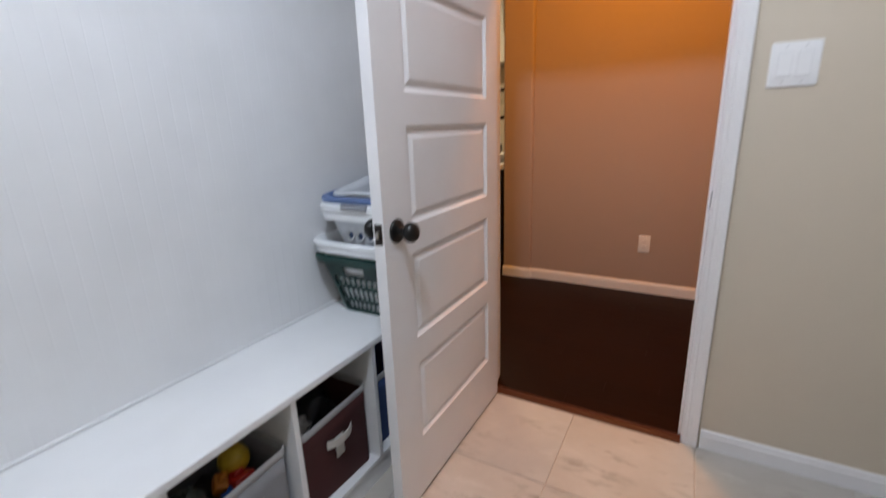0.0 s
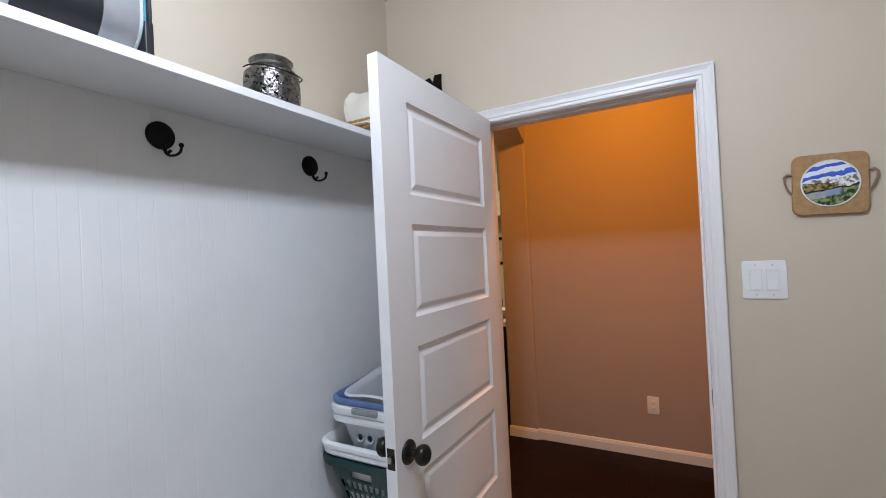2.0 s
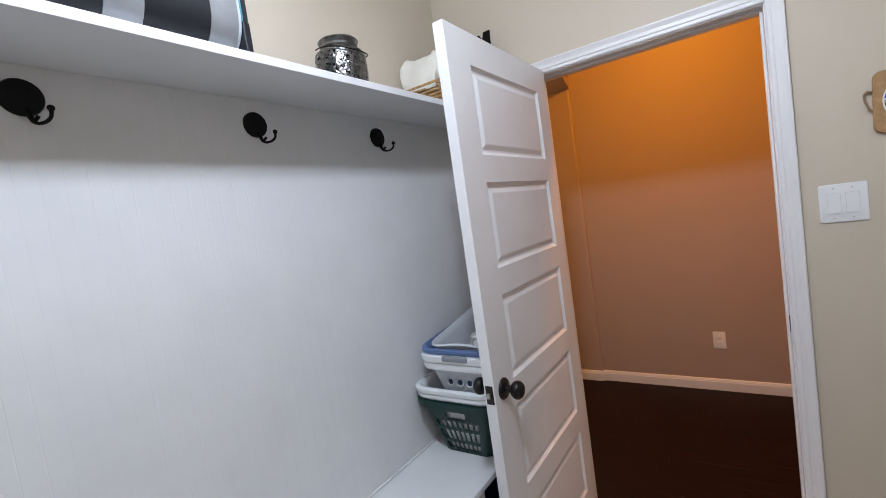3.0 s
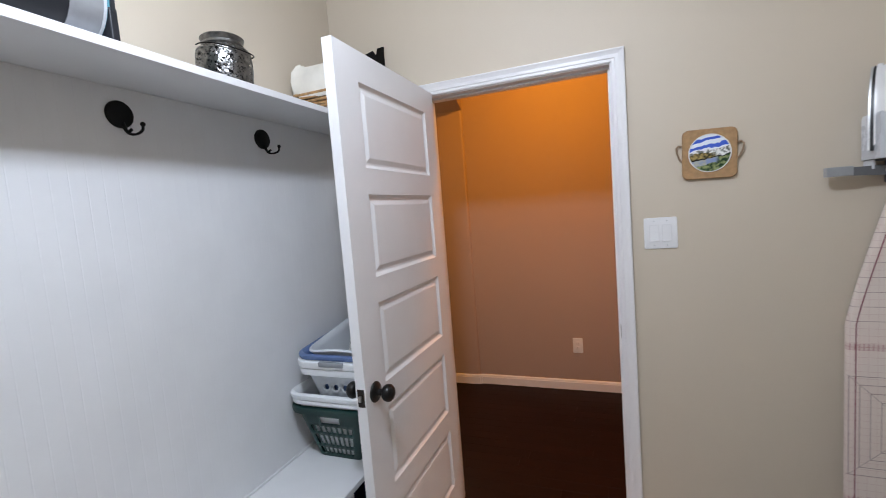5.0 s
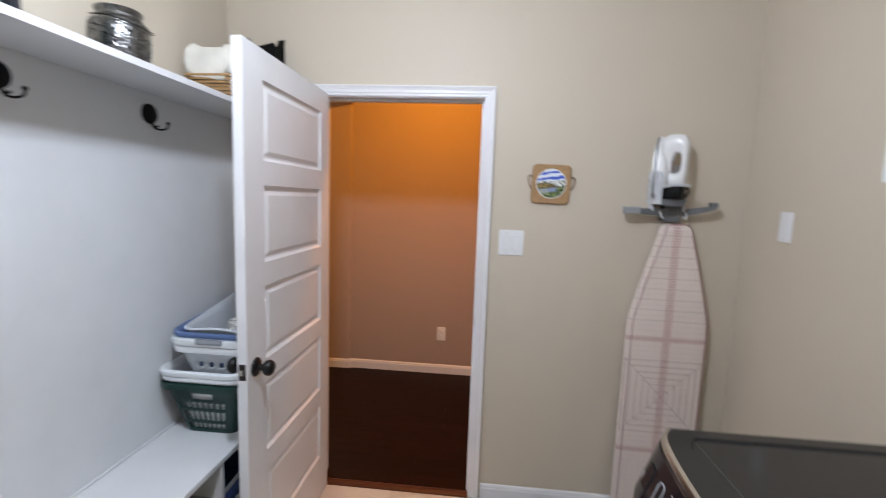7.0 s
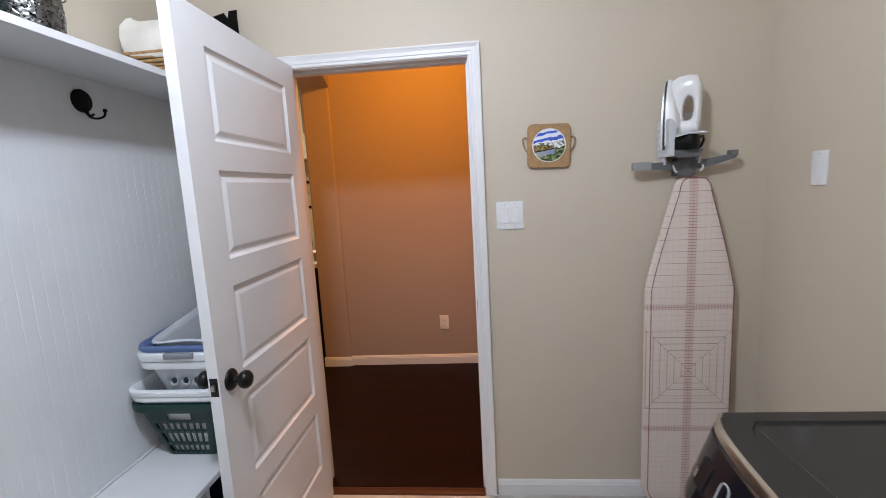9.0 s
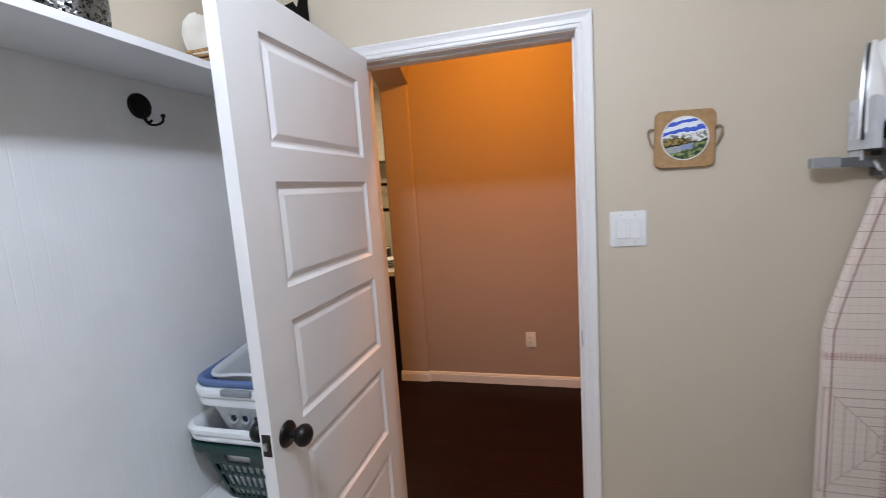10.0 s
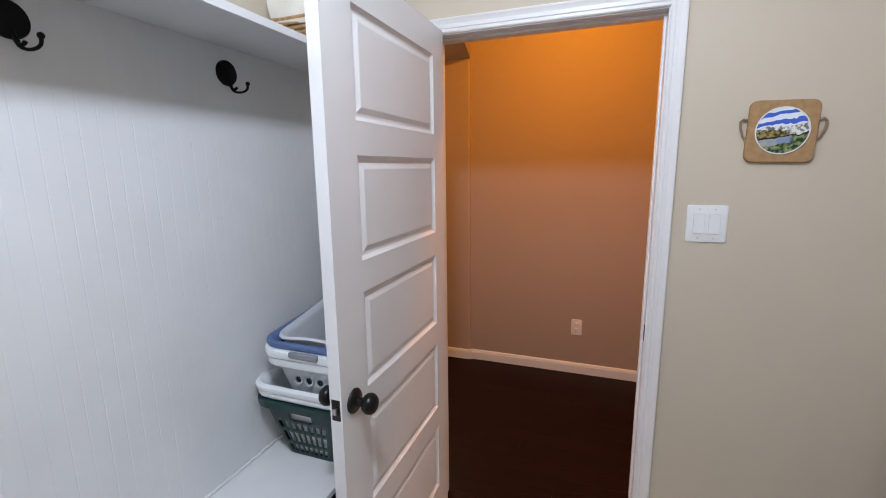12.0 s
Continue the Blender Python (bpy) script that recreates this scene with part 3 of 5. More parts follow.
def jug(label, y, x, w, d, h, body_mat, cap_mat, label_mat, handle=True, turn=0):
    """A moulded bottle: body, grip, cap, printed label. Local -x faces the room."""
    ob = empty("detergent_bottle", x, y, C_Z0 + 0.0185, 0, 0, turn)
    tagged(ob, label, "bottle", "bottles in the wall cabinet")
    bm = bmesh.new()
    prof = [(0.90, 0.0), (0.97, 0.004), (1.0, 0.014), (1.0, 0.10), (0.985, 0.45), (0.93, 0.60), (0.74, 0.74), (0.46, 0.84), (0.36, 0.88), (0.34, 0.90)]
    loops = []
    for s, f in prof:
        r = min(w, d) * s * 0.30
        loops.append([(px, py, f * h) for px, py in rounded(d * s, w * s, r, 5)])
    rings(bm, loops)
    body = part("body", bm, body_mat, ob, "", True)
    if handle:
        bm = bmesh.new()
        tube(bm, [(0, -w * 0.30, h * 0.66), (0, -w * 0.44, h * 0.72), (0, -w * 0.46, h * 0.80), (0, -w * 0.36, h * 0.88), (0, -w * 0.16, h * 0.89)], 0.013, 10)
        part("grip", bm, body_mat, ob, "", True)
    bm = bmesh.new()
    lathe(bm, [(0.0, 0.0), (0.026, 0.0), (0.026, 0.004), (0.0245, 0.006), (0.0235, 0.036), (0.021, 0.040), (0.0, 0.040)], 24, Matrix.Translation((0, 0, h * 0.90)))
    part("cap", bm, cap_mat, ob, "", True)
    bm = bmesh.new()
    pts = [(yy * w * 0.60, h * (0.10 + zz * 0.40)) for yy, zz in [(a / 2 + 0.0, b) for a, b in rounded(1.0, 1.0, 0.3, 5)]]
    front = [bm.verts.new((-d / 2 - 0.0012, yy, zz + h * 0.23)) for yy, zz in pts]
    bm.faces.new(front)
    ext = bmesh.ops.extrude_face_region(bm, geom=bm.faces[:])
    bmesh.ops.translate(bm, verts=[v for v in ext["geom"] if isinstance(v, bmesh.types.BMVert)], vec=(0.004, 0, 0))
    lab = part("label", bm, label_mat or body_mat, ob, "printed label")
    for y0b, y1b, zb, hb in () if label_mat is None else ((-0.16, 0.14, 0.165, 0.012), (-0.02, 0.15, 0.21, 0.045), (-0.20, -0.10, 0.235, 0.020), (-0.22, 0.22, 0.30, 0.012), (-0.24, 0.10, 0.34, 0.020), (-0.16, -0.08, 0.42, 0.022), (-0.02, 0.06, 0.42, 0.022), (0.12, 0.18, 0.42, 0.022)):
        part("label_bar", boxes((-d / 2 - 0.0018, -d / 2 - 0.0008, w * y0b * 0.85, w * y1b * 0.85, h * zb, h * (zb + hb))), LABEL_BLUE, lab)
    return ob


jug("white plastic detergent bottle with a lilac label", 0.508, C_X + 0.056, 0.125, 0.105, 0.31, BOTTLE_WHITE, LABEL_BLUE, LABEL_LILAC, True, 56)
jug("white plastic bleach bottle with a blue label", 0.385, C_X + 0.052, 0.128, 0.100, 0.32, BOTTLE_WHITE, BOTTLE_WHITE, surface("pale_label", (0.46, 0.54, 0.70), 0.4, vary=0.2, scale=40, relief=0.0), True, 84)
jug("clear blue plastic bottle of softener", 0.292, C_X + 0.075, 0.055, 0.050, 0.26, surface("blue_bottle_plastic", (0.30, 0.38, 0.52), 0.2, relief=0.0), BOTTLE_WHITE, LABEL_LILAC, False, 30)
jug("tall black plastic bottle", 0.212, C_X + 0.050, 0.085, 0.080, 0.28, BLACK_PLASTIC, BLACK_PLASTIC, None, False)

# ---- washer valve box in the wall ----
vb = empty("valve_box", RIGHT, (VALVE[0] + VALVE[1]) / 2, VALVE[2])
tagged(vb, "white recessed plastic washer supply box with hose and blue valve", "valve box")
vm = Matrix.Translation((-RIGHT, -(VALVE[0] + VALVE[1]) / 2, -VALVE[2]))


def v_part(name, bm, mat, label="", smooth=False):
    bm.transform(vm)
    return part(name, bm, mat, vb, label, smooth)


y0, y1, z0, z1 = VALVE
F = 0.037
v_part("flange", boxes((RIGHT - 0.007, RIGHT - 0.0005, y1 - 0.002, y1 + F, z0 - F, z1 + F), (RIGHT - 0.007, RIGHT - 0.0005, y0 - F, y0 + 0.002, z0 - F, z1 + F),
       (RIGHT - 0.0068, RIGHT - 0.0005, y0 + 0.002, y1 - 0.002, z1 - 0.002, z1 + F), (RIGHT - 0.0068, RIGHT - 0.0005, y0 + 0.002, y1 - 0.002, z0 - F, z0 + 0.002), bevel=0.001), PLATE)
v_part("recess", boxes((RIGHT + 0.085, RIGHT + 0.090, y0 + 0.001, y1 - 0.001, z0 + 0.001, z1 - 0.001), (RIGHT, RIGHT + 0.085, y0 + 0.001, y0 + 0.004, z0 + 0.001, z1 - 0.001),
       (RIGHT, RIGHT + 0.085, y1 - 0.004, y1 - 0.001, z0 + 0.001, z1 - 0.001), (RIGHT, RIGHT + 0.085, y0 + 0.004, y1 - 0.004, z0 + 0.001, z0 + 0.004), (RIGHT, RIGHT + 0.085, y0 + 0.004, y1 - 0.004, z1 - 0.004, z1 - 0.001)), PLATE)
bm = bmesh.new()
tube(bm, [(RIGHT + 0.040, y1 - 0.072, z1 - 0.030), (RIGHT + 0.030, y1 - 0.055, z1 - 0.028), (RIGHT + 0.015, y1 - 0.025, z1 - 0.055), (RIGHT - 0.005, y1 - 0.015, z1 - 0.095), (RIGHT - 0.014, y1 - 0.017, z1 - 0.14), (RIGHT - 0.016, y1 - 0.02, z1 - 0.22)], 0.0095, 12)
v_part("hose", bm, surface("braided_hose", (0.42, 0.42, 0.43), 0.35, 0.7, grain=500, relief=0.5), "grey braided supply hose", True)
bm = bmesh.new()
lathe(bm, [(0.0, 0.0), (0.017, 0.0), (0.017, 0.020), (0.012, 0.024), (0.012, 0.060), (0.0, 0.060)], 16, Matrix.Translation((RIGHT + 0.040, y1 - 0.060, z1 - 0.080)))
v_part("valve", bm, surface("old_brass", (0.16, 0.11, 0.06), 0.35, 0.9), "tarnished brass valve", True)
bm = bmesh.new()
lathe(bm, [(0.0, 0.0), (0.020, 0.0), (0.022, 0.006), (0.020, 0.013), (0.012, 0.018), (0.0, 0.018)], 18, Matrix.Translation((RIGHT + 0.012, y1 - 0.064, z1 - 0.105)) @ pose(0, 0, 0, 0, -90, 0))
v_part("valve_handle", bm, surface("blue_plastic", (0.06, 0.24, 0.75), 0.3, relief=0.0), "blue valve handle", True)

# ---- switches and outlets ----


def wall_plate(name, m, w, h, label, category, rockers=0, sockets=0):
    """A cover plate: local x across, z up, -y out of the wall."""
    ob = new(name)
    ob.empty_display_size = 0.05
    ob.matrix_world = m
    tagged(ob, label, category)
    bm = bmesh.new()
    loops = [[(x * s, -o, z * s2) for x, z in rounded(w, h, 0.006, 3)] for s, s2, o in ((1, 1, 0.0005), (1, 1, 0.003), (0.985, 0.985, 0.0052), (0.95, 0.95, 0.006))]
    rings(bm, loops)
    plate_ob = part("cover_plate", bm, PLATE, ob, "", True)
    for k in range(rockers):
        cx = (k - (rockers - 1) / 2) * 0.046
        bm = boxes((cx - 0.0172, cx + 0.0172, -0.0064, -0.004, -0.0340, 0.0340), bevel=0.0006)
        part("switch_frame", bm, surface("switch_gap", (0.68, 0.68, 0.69), 0.4, relief=0.0), ob)
        bm = bmesh.new()
        rings(bm, [[(x, y, z) for y, z in ((-0.006, -0.0325), (-0.0095, -0.0325), (-0.0074, 0.0), (-0.0082, 0.0325), (-0.006, 0.0325))] for x in (cx - 0.0158, cx + 0.0158)])
        part("rocker", bm, PLATE, ob)
    for k in range(sockets):
        cz = (k - (sockets - 1) / 2) * 0.039
        bm = bmesh.new()
        lathe(bm, [(0.0, 0.0), (0.0165, 0.0), (0.0165, 0.0026), (0.0155, 0.0032), (0.0, 0.0032)], 20, Matrix.Translation((0, -0.0045, cz)) @ pose(0, 0, 0, 90))
        part("socket", bm, PLATE, ob, "", True)
        for dx in (-0.006, 0.006):
            part("slot", boxes((dx - 0.001, dx + 0.001, -0.0085, -0.0075, cz - 0.002, cz + 0.006)), BLACK_PLASTIC, ob)
    for cx in ([(k - (max(rockers, 1) - 1) / 2) * 0.046 for k in range(max(rockers, 1))]):
        for cz in ((-0.0485, 0.0485) if not sockets else (0.0,)):
            bm = bmesh.new()
            lathe(bm, [(0.0, 0.0), (0.0032, 0.0), (0.0028, 0.0011), (0.0, 0.0013)], 12, Matrix.Translation((cx, -0.0059, cz)) @ pose(0, 0, 0, 90))
            part("screw", bm, surface("screw_paint", (0.62, 0.62, 0.63), 0.35, relief=0.0) if "screw_paint" not in bpy.data.materials else bpy.data.materials["screw_paint"], ob)
    return ob


wall_plate("light_switch", pose(1.542, NORTH, 1.3655), 0.121, 0.125, "white double rocker light switch beside the door", "light switch", rockers=2)
wall_plate("blank_plate", pose(RIGHT, 1.440, 1.503, 0, 0, -90), 0.074, 0.122, "plain white blank cover plate on beige wall", "wall plate")
wall_plate("power_outlet", pose(1.067, HALL_N, 0.367), 0.076, 0.122, "white duplex power outlet low on the hall wall", "outlet", sockets=2)

# ---- cork trivet with a round painted tile ----
CORK = surface("cork", (0.42, 0.25, 0.12), 0.85, vary=0.12, scale=60, grain=350, relief=0.5)
tr = empty("wall_trivet", 1.717, NORTH, 1.658, 0, 1.5, 0)
tagged(tr, "square cork trivet with a round painted seaside tile", "wall decoration")
bm = bmesh.new()
rings(bm, [[(x * s, -o, z * s) for x, z in rounded(0.182, 0.186, 0.022, 6)] for s, o in ((0.97, 0.001), (1, 0.004), (1, 0.013), (0.98, 0.016))])
part("cork_board", bm, CORK, tr, "", True)


def seaside():
    """Painted bands: striped sky, white village, ochre cliff, green bushes, blue water."""
    m, nt, b = nodes_of("seaside_glaze")
    sep = nt.nodes.new("ShaderNodeSeparateXYZ")
    at = coords(nt)
    link(nt, at, sep.inputs[0])
    wob = noise_of(nt, at, 28, 3)
    fine = noise_of(nt, at, 95, 3)
    z = math_node(nt, "ADD", sep.outputs[2], math_node(nt, "MULTIPLY", math_node(nt, "SUBTRACT", wob, 0.5), 0.030))
    z = math_node(nt, "ADD", z, math_node(nt, "MULTIPLY", sep.outputs[0], -0.16))
    sky = math_node(nt, "LESS_THAN", math_node(nt, "PINGPONG", z, 0.0135), 0.0062)
    col = mixed(nt, sky, (0.80, 0.84, 0.92), (0.06, 0.13, 0.62))
    town = mixed(nt, ramp(nt, fine, (0.42, 0.0), (0.56, 1.0)), (0.16, 0.17, 0.15), (0.82, 0.82, 0.80))
    cliff = mixed(nt, ramp(nt, fine, (0.40, 0.0), (0.60, 1.0)), (0.05, 0.045, 0.018), (0.36, 0.26, 0.09))
    shore = mixed(nt, ramp(nt, wob, (0.42, 0.0), (0.55, 1.0)), (0.24, 0.30, 0.50), (0.42, 0.42, 0.34))
    bush = mixed(nt, ramp(nt, fine, (0.42, 0.0), (0.62, 1.0)), (0.02, 0.05, 0.02), (0.28, 0.33, 0.14))
    east = ramp(nt, math_node(nt, "ADD", math_node(nt, "MULTIPLY", sep.outputs[0], 12.0), math_node(nt, "MULTIPLY", wob, 0.8)), (0.55, 0.0), (0.75, 1.0))
    cliff = mixed(nt, east, cliff, town)
    shore = mixed(nt, east, shore, bush)
    for lim, c in ((0.016, town), (0.006, cliff), (-0.014, (0.012, 0.012, 0.012)), (-0.018, shore), (-0.040, bush)):
        col = mixed(nt, math_node(nt, "LESS_THAN", z, lim), col, c)
    link(nt, col, b.inputs["Base Color"])
    b.inputs["Roughness"].default_value = 0.25
    return m


bm = bmesh.new()
lathe(bm, [(0.0, 0.012), (0.069, 0.012), (0.069, 0.0175), (0.0675, 0.0190), (0.0, 0.0192)], 48, pose(0, 0, 0.002, 90))
tile_disc = part("painted_tile", bm, seaside(), tr, "glazed tile painted with a white village by blue sea", True)
bm = bmesh.new()
tube(bm, [(0.0695 * math.cos(2 * math.pi * k / 48), -0.0185, 0.002 + 0.0695 * math.sin(2 * math.pi * k / 48)) for k in range(48)], 0.0022, 6, True)
part("tile_rim", bm, surface("white_glaze", (0.82, 0.82, 0.80), 0.3, relief=0.0), tr, "white rim", True)
for s in (-1, 1):
    bm = bmesh.new()
    tube(bm, [(s * 0.088, -0.008, 0.034), (s * 0.104, -0.010, 0.038), (s * 0.111, -0.011, 0.030), (s * 0.109, -0.011, 0.010), (s * 0.100, -0.010, -0.014), (s * 0.088, -0.008, -0.028)], 0.0034, 8)
    part("side_handle", bm, surface("brown_cord", (0.30, 0.20, 0.12), 0.7, grain=600, relief=0.4), tr, "thin bent handle", True)

# ---- ironing board on its rack, and the iron ----
RX = 2.276
GREY_PLASTIC = surface("grey_plastic", (0.135, 0.140, 0.150), 0.45, vary=0.04, relief=0.08)


def board_half(z, top=1.478, shoulder=1.0, w=0.184):
    if z > top - 0.06:
        return 0.040 + 0.038 * math.sqrt(max(0.0, 1 - ((z - top + 0.06) / 0.06) ** 2))
    if z > shoulder:
        s = (top - 0.06 - z) / (top - 0.06 - shoulder)
        return 0.078 + (w - 0.078) * (1 - (1 - s) ** 1.14)
    return w - (0.045 * (1 - z / 0.06) ** 2 if z < 0.06 else 0.0)


def board_cover():
    """Printed cotton: a faint grid, rulers along and across, nested squares with diagonals."""
    m, nt, b = nodes_of("printed_cotton")
    at = coords(nt)
    sep = nt.nodes.new("ShaderNodeSeparateXYZ")
    link(nt, at, sep.inputs[0])
    x, z = sep.outputs[0], sep.outputs[2]

    def near(v, period, wide):
        return math_node(nt, "LESS_THAN", math_node(nt, "ABSOLUTE", math_node(nt, "PINGPONG", v, period / 2)), wide)

    def within(v, mid, half):
        return math_node(nt, "LESS_THAN", math_node(nt, "ABSOLUTE", math_node(nt, "SUBTRACT", v, mid)), half)

    def both(a, c):
        return math_node(nt, "MULTIPLY", a, c)

    weave, slow = noise_of(nt, at, 420, 2), noise_of(nt, at, 7, 4)
    col = mixed(nt, slow, (0.71, 0.605, 0.545), (0.80, 0.70, 0.635))
    red, dark = (0.36, 0.10, 0.12), (0.17, 0.10, 0.10)
    grid = math_node(nt, "MAXIMUM", near(x, 0.0254, 0.0006), near(z, 0.0254, 0.0008))
    col = mixed(nt, math_node(nt, "MULTIPLY", grid, 0.24), col, red)
    rows = both(near(z, 0.0508, 0.0011), math_node(nt, "GREATER_THAN", z, 0.98))
    col = mixed(nt, math_node(nt, "MULTIPLY", rows, 0.45), col, dark)
    zc = 0.640
    cheb = math_node(nt, "MAXIMUM", math_node(nt, "ABSOLUTE", x), math_node(nt, "ABSOLUTE", math_node(nt, "SUBTRACT", z, zc)))
    nest = both(near(cheb, 0.0300, 0.0012), math_node(nt, "LESS_THAN", cheb, 0.183))
    diag = both(math_node(nt, "LESS_THAN", math_node(nt, "ABSOLUTE", math_node(nt, "SUBTRACT", math_node(nt, "ABSOLUTE", x), math_node(nt, "ABSOLUTE", math_node(nt, "SUBTRACT", z, zc)))), 0.0013), math_node(nt, "LESS_THAN", cheb, 0.183))
    col = mixed(nt, math_node(nt, "MULTIPLY", math_node(nt, "MAXIMUM", nest, diag), 0.62), col, dark)
    ticks_up = both(within(x, 0.0, 0.017), math_node(nt, "MAXIMUM", near(z, 0.0127, 0.0016), near(x, 0.017, 0.0010)))
    ticks_a = both(within(z, 0.925, 0.012), math_node(nt, "MAXIMUM", near(x, 0.0127, 0.0016), within(z, 0.925, 0.0010)))
    ticks_b = both(within(z, 0.365, 0.012), math_node(nt, "MAXIMUM", near(x, 0.0127, 0.0016), within(z, 0.365, 0.0010)))
    band = math_node(nt, "MAXIMUM", within(x, 0.0, 0.017), math_node(nt, "MAXIMUM", within(z, 0.925, 0.012), within(z, 0.365, 0.012)))
    col = mixed(nt, math_node(nt, "MULTIPLY", band, 0.20), col, red)
    col = mixed(nt, math_node(nt, "MULTIPLY", math_node(nt, "MAXIMUM", ticks_up, math_node(nt, "MAXIMUM", ticks_a, ticks_b)), 0.55), col, red)
    link(nt, col, b.inputs["Base Color"])
    b.inputs["Roughness"].default_value = 0.9
    b.inputs["Sheen Weight"].default_value = 0.15
    crease = noise_of(nt, at, 16, 3)
    bump(nt, b, math_node(nt, "ADD", math_node(nt, "MULTIPLY", weave, 0.12), crease), 0.35, 0.006)
    return m


ib = empty("ironing_board", RX + 0.010, 1.676, 0.012, -0.6, 0.6, 0)
tagged(ib, "folded ironing board in printed pink cotton hanging on its rack", "ironing board")
zs = [0.0, 0.004, 0.012, 0.03, 0.06] + [0.06 + 0.94 * k / 24 for k in range(1, 25)] + [1.0 + 0.418 * k / 16 for k in range(1, 17)] + [1.428, 1.440, 1.452, 1.462, 1.470, 1.475, 1.478]
bm = bmesh.new()
loops = []
for z in zs:
    hw = board_half(z)
    t = 0.017 if 0.02 < z < 1.46 else 0.010
    pts = [(-hw + 0.006, t), (-hw, t * 0.4), (-hw, -t * 0.4), (-hw + 0.003, -t * 0.85), (-hw + 0.009, -t)]
    pts += [(-hw + 0.009 + (2 * hw - 0.018) * k / 12, -t - 0.0015 * math.sin(math.pi * k / 12)) for k in range(1, 12)]
    pts += [(hw - 0.009, -t), (hw - 0.003, -t * 0.85), (hw, -t * 0.4), (hw, t * 0.4), (hw - 0.006, t)]
    loops.append([(x, y, z) for x, y in pts])
rings(bm, loops)
part("cover", bm, board_cover(), ib, "pink printed cover with rulers and nested squares", True)
bm = bmesh.new()
edge = [(-board_half(z) + 0.022, -0.0178 if 0.02 < z < 1.46 else -0.0115, z) for z in zs if z > 0.01] + [(board_half(z) - 0.006, -0.0178 if 0.02 < z < 1.46 else -0.0115, z) for z in reversed(zs) if z > 0.01]
tube(bm, edge, 0.0016, 6)
part("border_line", bm, surface("dark_red_thread", (0.24, 0.05, 0.07), 0.8, relief=0.0), ib, "dark red border line")
for s in (-1, 1):
    bm = bmesh.new()
    tube(bm, [(s * 0.13, 0.026, 0.0), (s * 0.10, 0.030, 0.6), (s * 0.03, 0.026, 1.35)], 0.008, 8)
    part("folded_leg", bm, GREY_PLASTIC, ib, "grey folded leg", True)

rack = empty("iron_rack", RX, NORTH, 1.512)
tagged(rack, "grey plastic wall rack with two arms for board and iron", "rack")
bm = bmesh.new()
rings(bm, [[(x, -y, z) for x, y in ((-0.042, 0.0), (0.042, 0.0), (0.036, 0.040), (-0.036, 0.040))] for z in (-0.012, 0.020, 0.040, 0.062)])
part("rack_body", bm, GREY_PLASTIC, rack)
for s, ex, ez in ((-1, -0.222, 0.036), (1, 0.182, 0.062)):
    bm = bmesh.new()
    loops = []
    for k in range(9):
        f = k / 8
        cx, cz = s * 0.02 + (ex - s * 0.02) * f, 0.030 + (ez - 0.030) * (f ** 1.4)
        hh, dd = 0.019 - 0.008 * f, 0.030 + 0.026 * math.sin(math.pi * f * 0.5)
        loops.append([(cx, -dd - 0.012, cz - hh), (cx, -dd - 0.014, cz), (cx, -dd - 0.012, cz + hh), (cx, -dd + 0.006, cz + hh * 0.8), (cx, -dd + 0.006, cz - hh * 0.8)])
    rings(bm, loops)
    arm = part("arm", bm, GREY_PLASTIC, rack, "", True)
    if s < 0:
        bm = boxes((ex - 0.004, ex + 0.070, -0.074, -0.046, ez - 0.016, ez + 0.016), bevel=0.003)
        part("arm_pad", bm, surface("frosted_plastic", (0.33, 0.34, 0.35), 0.35, relief=0.0), arm, "pale frosted end pad")
    else:
        bm = boxes((ex - 0.028, ex + 0.006, -0.074, -0.046, ez - 0.004, ez + 0.020), bevel=0.004)
        part("arm_tip", bm, GREY_PLASTIC, arm)
    bm = bmesh.new()
    tube(bm, [(s * 0.058, -0.046, 0.036), (s * 0.058, -0.058, 0.024), (s * 0.054, -0.060, 0.010), (s * 0.046, -0.056, 0.004)], 0.0042, 8)
    part("board_hook", bm, surface("white_nylon", (0.72, 0.73, 0.74), 0.4, relief=0.0), rack, "white hook end", True)
bm = bmesh.new()
rings(bm, [[(x * s, -0.002 - y, z) for x, y in ((-0.098, 0.0), (0.030, 0.0), (0.030, 0.110), (-0.098, 0.110))] for s, z in ((0.66, 0.062), (0.9, 0.078), (1.0, 0.086), (1.0, 0.092))])
part("iron_tray", bm, GREY_PLASTIC, rack, "grey tray")
bm = bmesh.new()
side = [(-0.106, 0.068), (-0.106, 0.206), (-0.102, 0.216), (-0.088, 0.208), (-0.072, 0.184), (-0.080, 0.168), (-0.084, 0.130), (-0.084, 0.068)]
rings(bm, [[(x, y, z) for x, z in side] for y in (-0.122, -0.006)])
part("holder_side", bm, BOTTLE_WHITE, rack, "white iron holder side")
bm = bmesh.new()
rings(bm, [[(-0.084, y, 0.140), (-0.040, y, 0.150), (0.012, y, 0.152), (0.030, y, 0.150), (0.030, y, 0.156), (0.012, y, 0.160), (-0.040, y, 0.158), (-0.084, y, 0.148)] for y in (-0.142, -0.126)])
part("holder_lip", bm, BOTTLE_WHITE, rack, "white curved front lip")
part("holder_back", boxes((-0.084, 0.052, -0.008, -0.002, 0.068, 0.250), bevel=0.0015), BOTTLE_WHITE, rack, "white holder back plate")
for x in (-0.096, 0.044):
    part("holder_stem", boxes((x - 0.004, x + 0.004, -0.060, -0.004, 0.036, 0.067), bevel=0.001), BOTTLE_WHITE, rack)

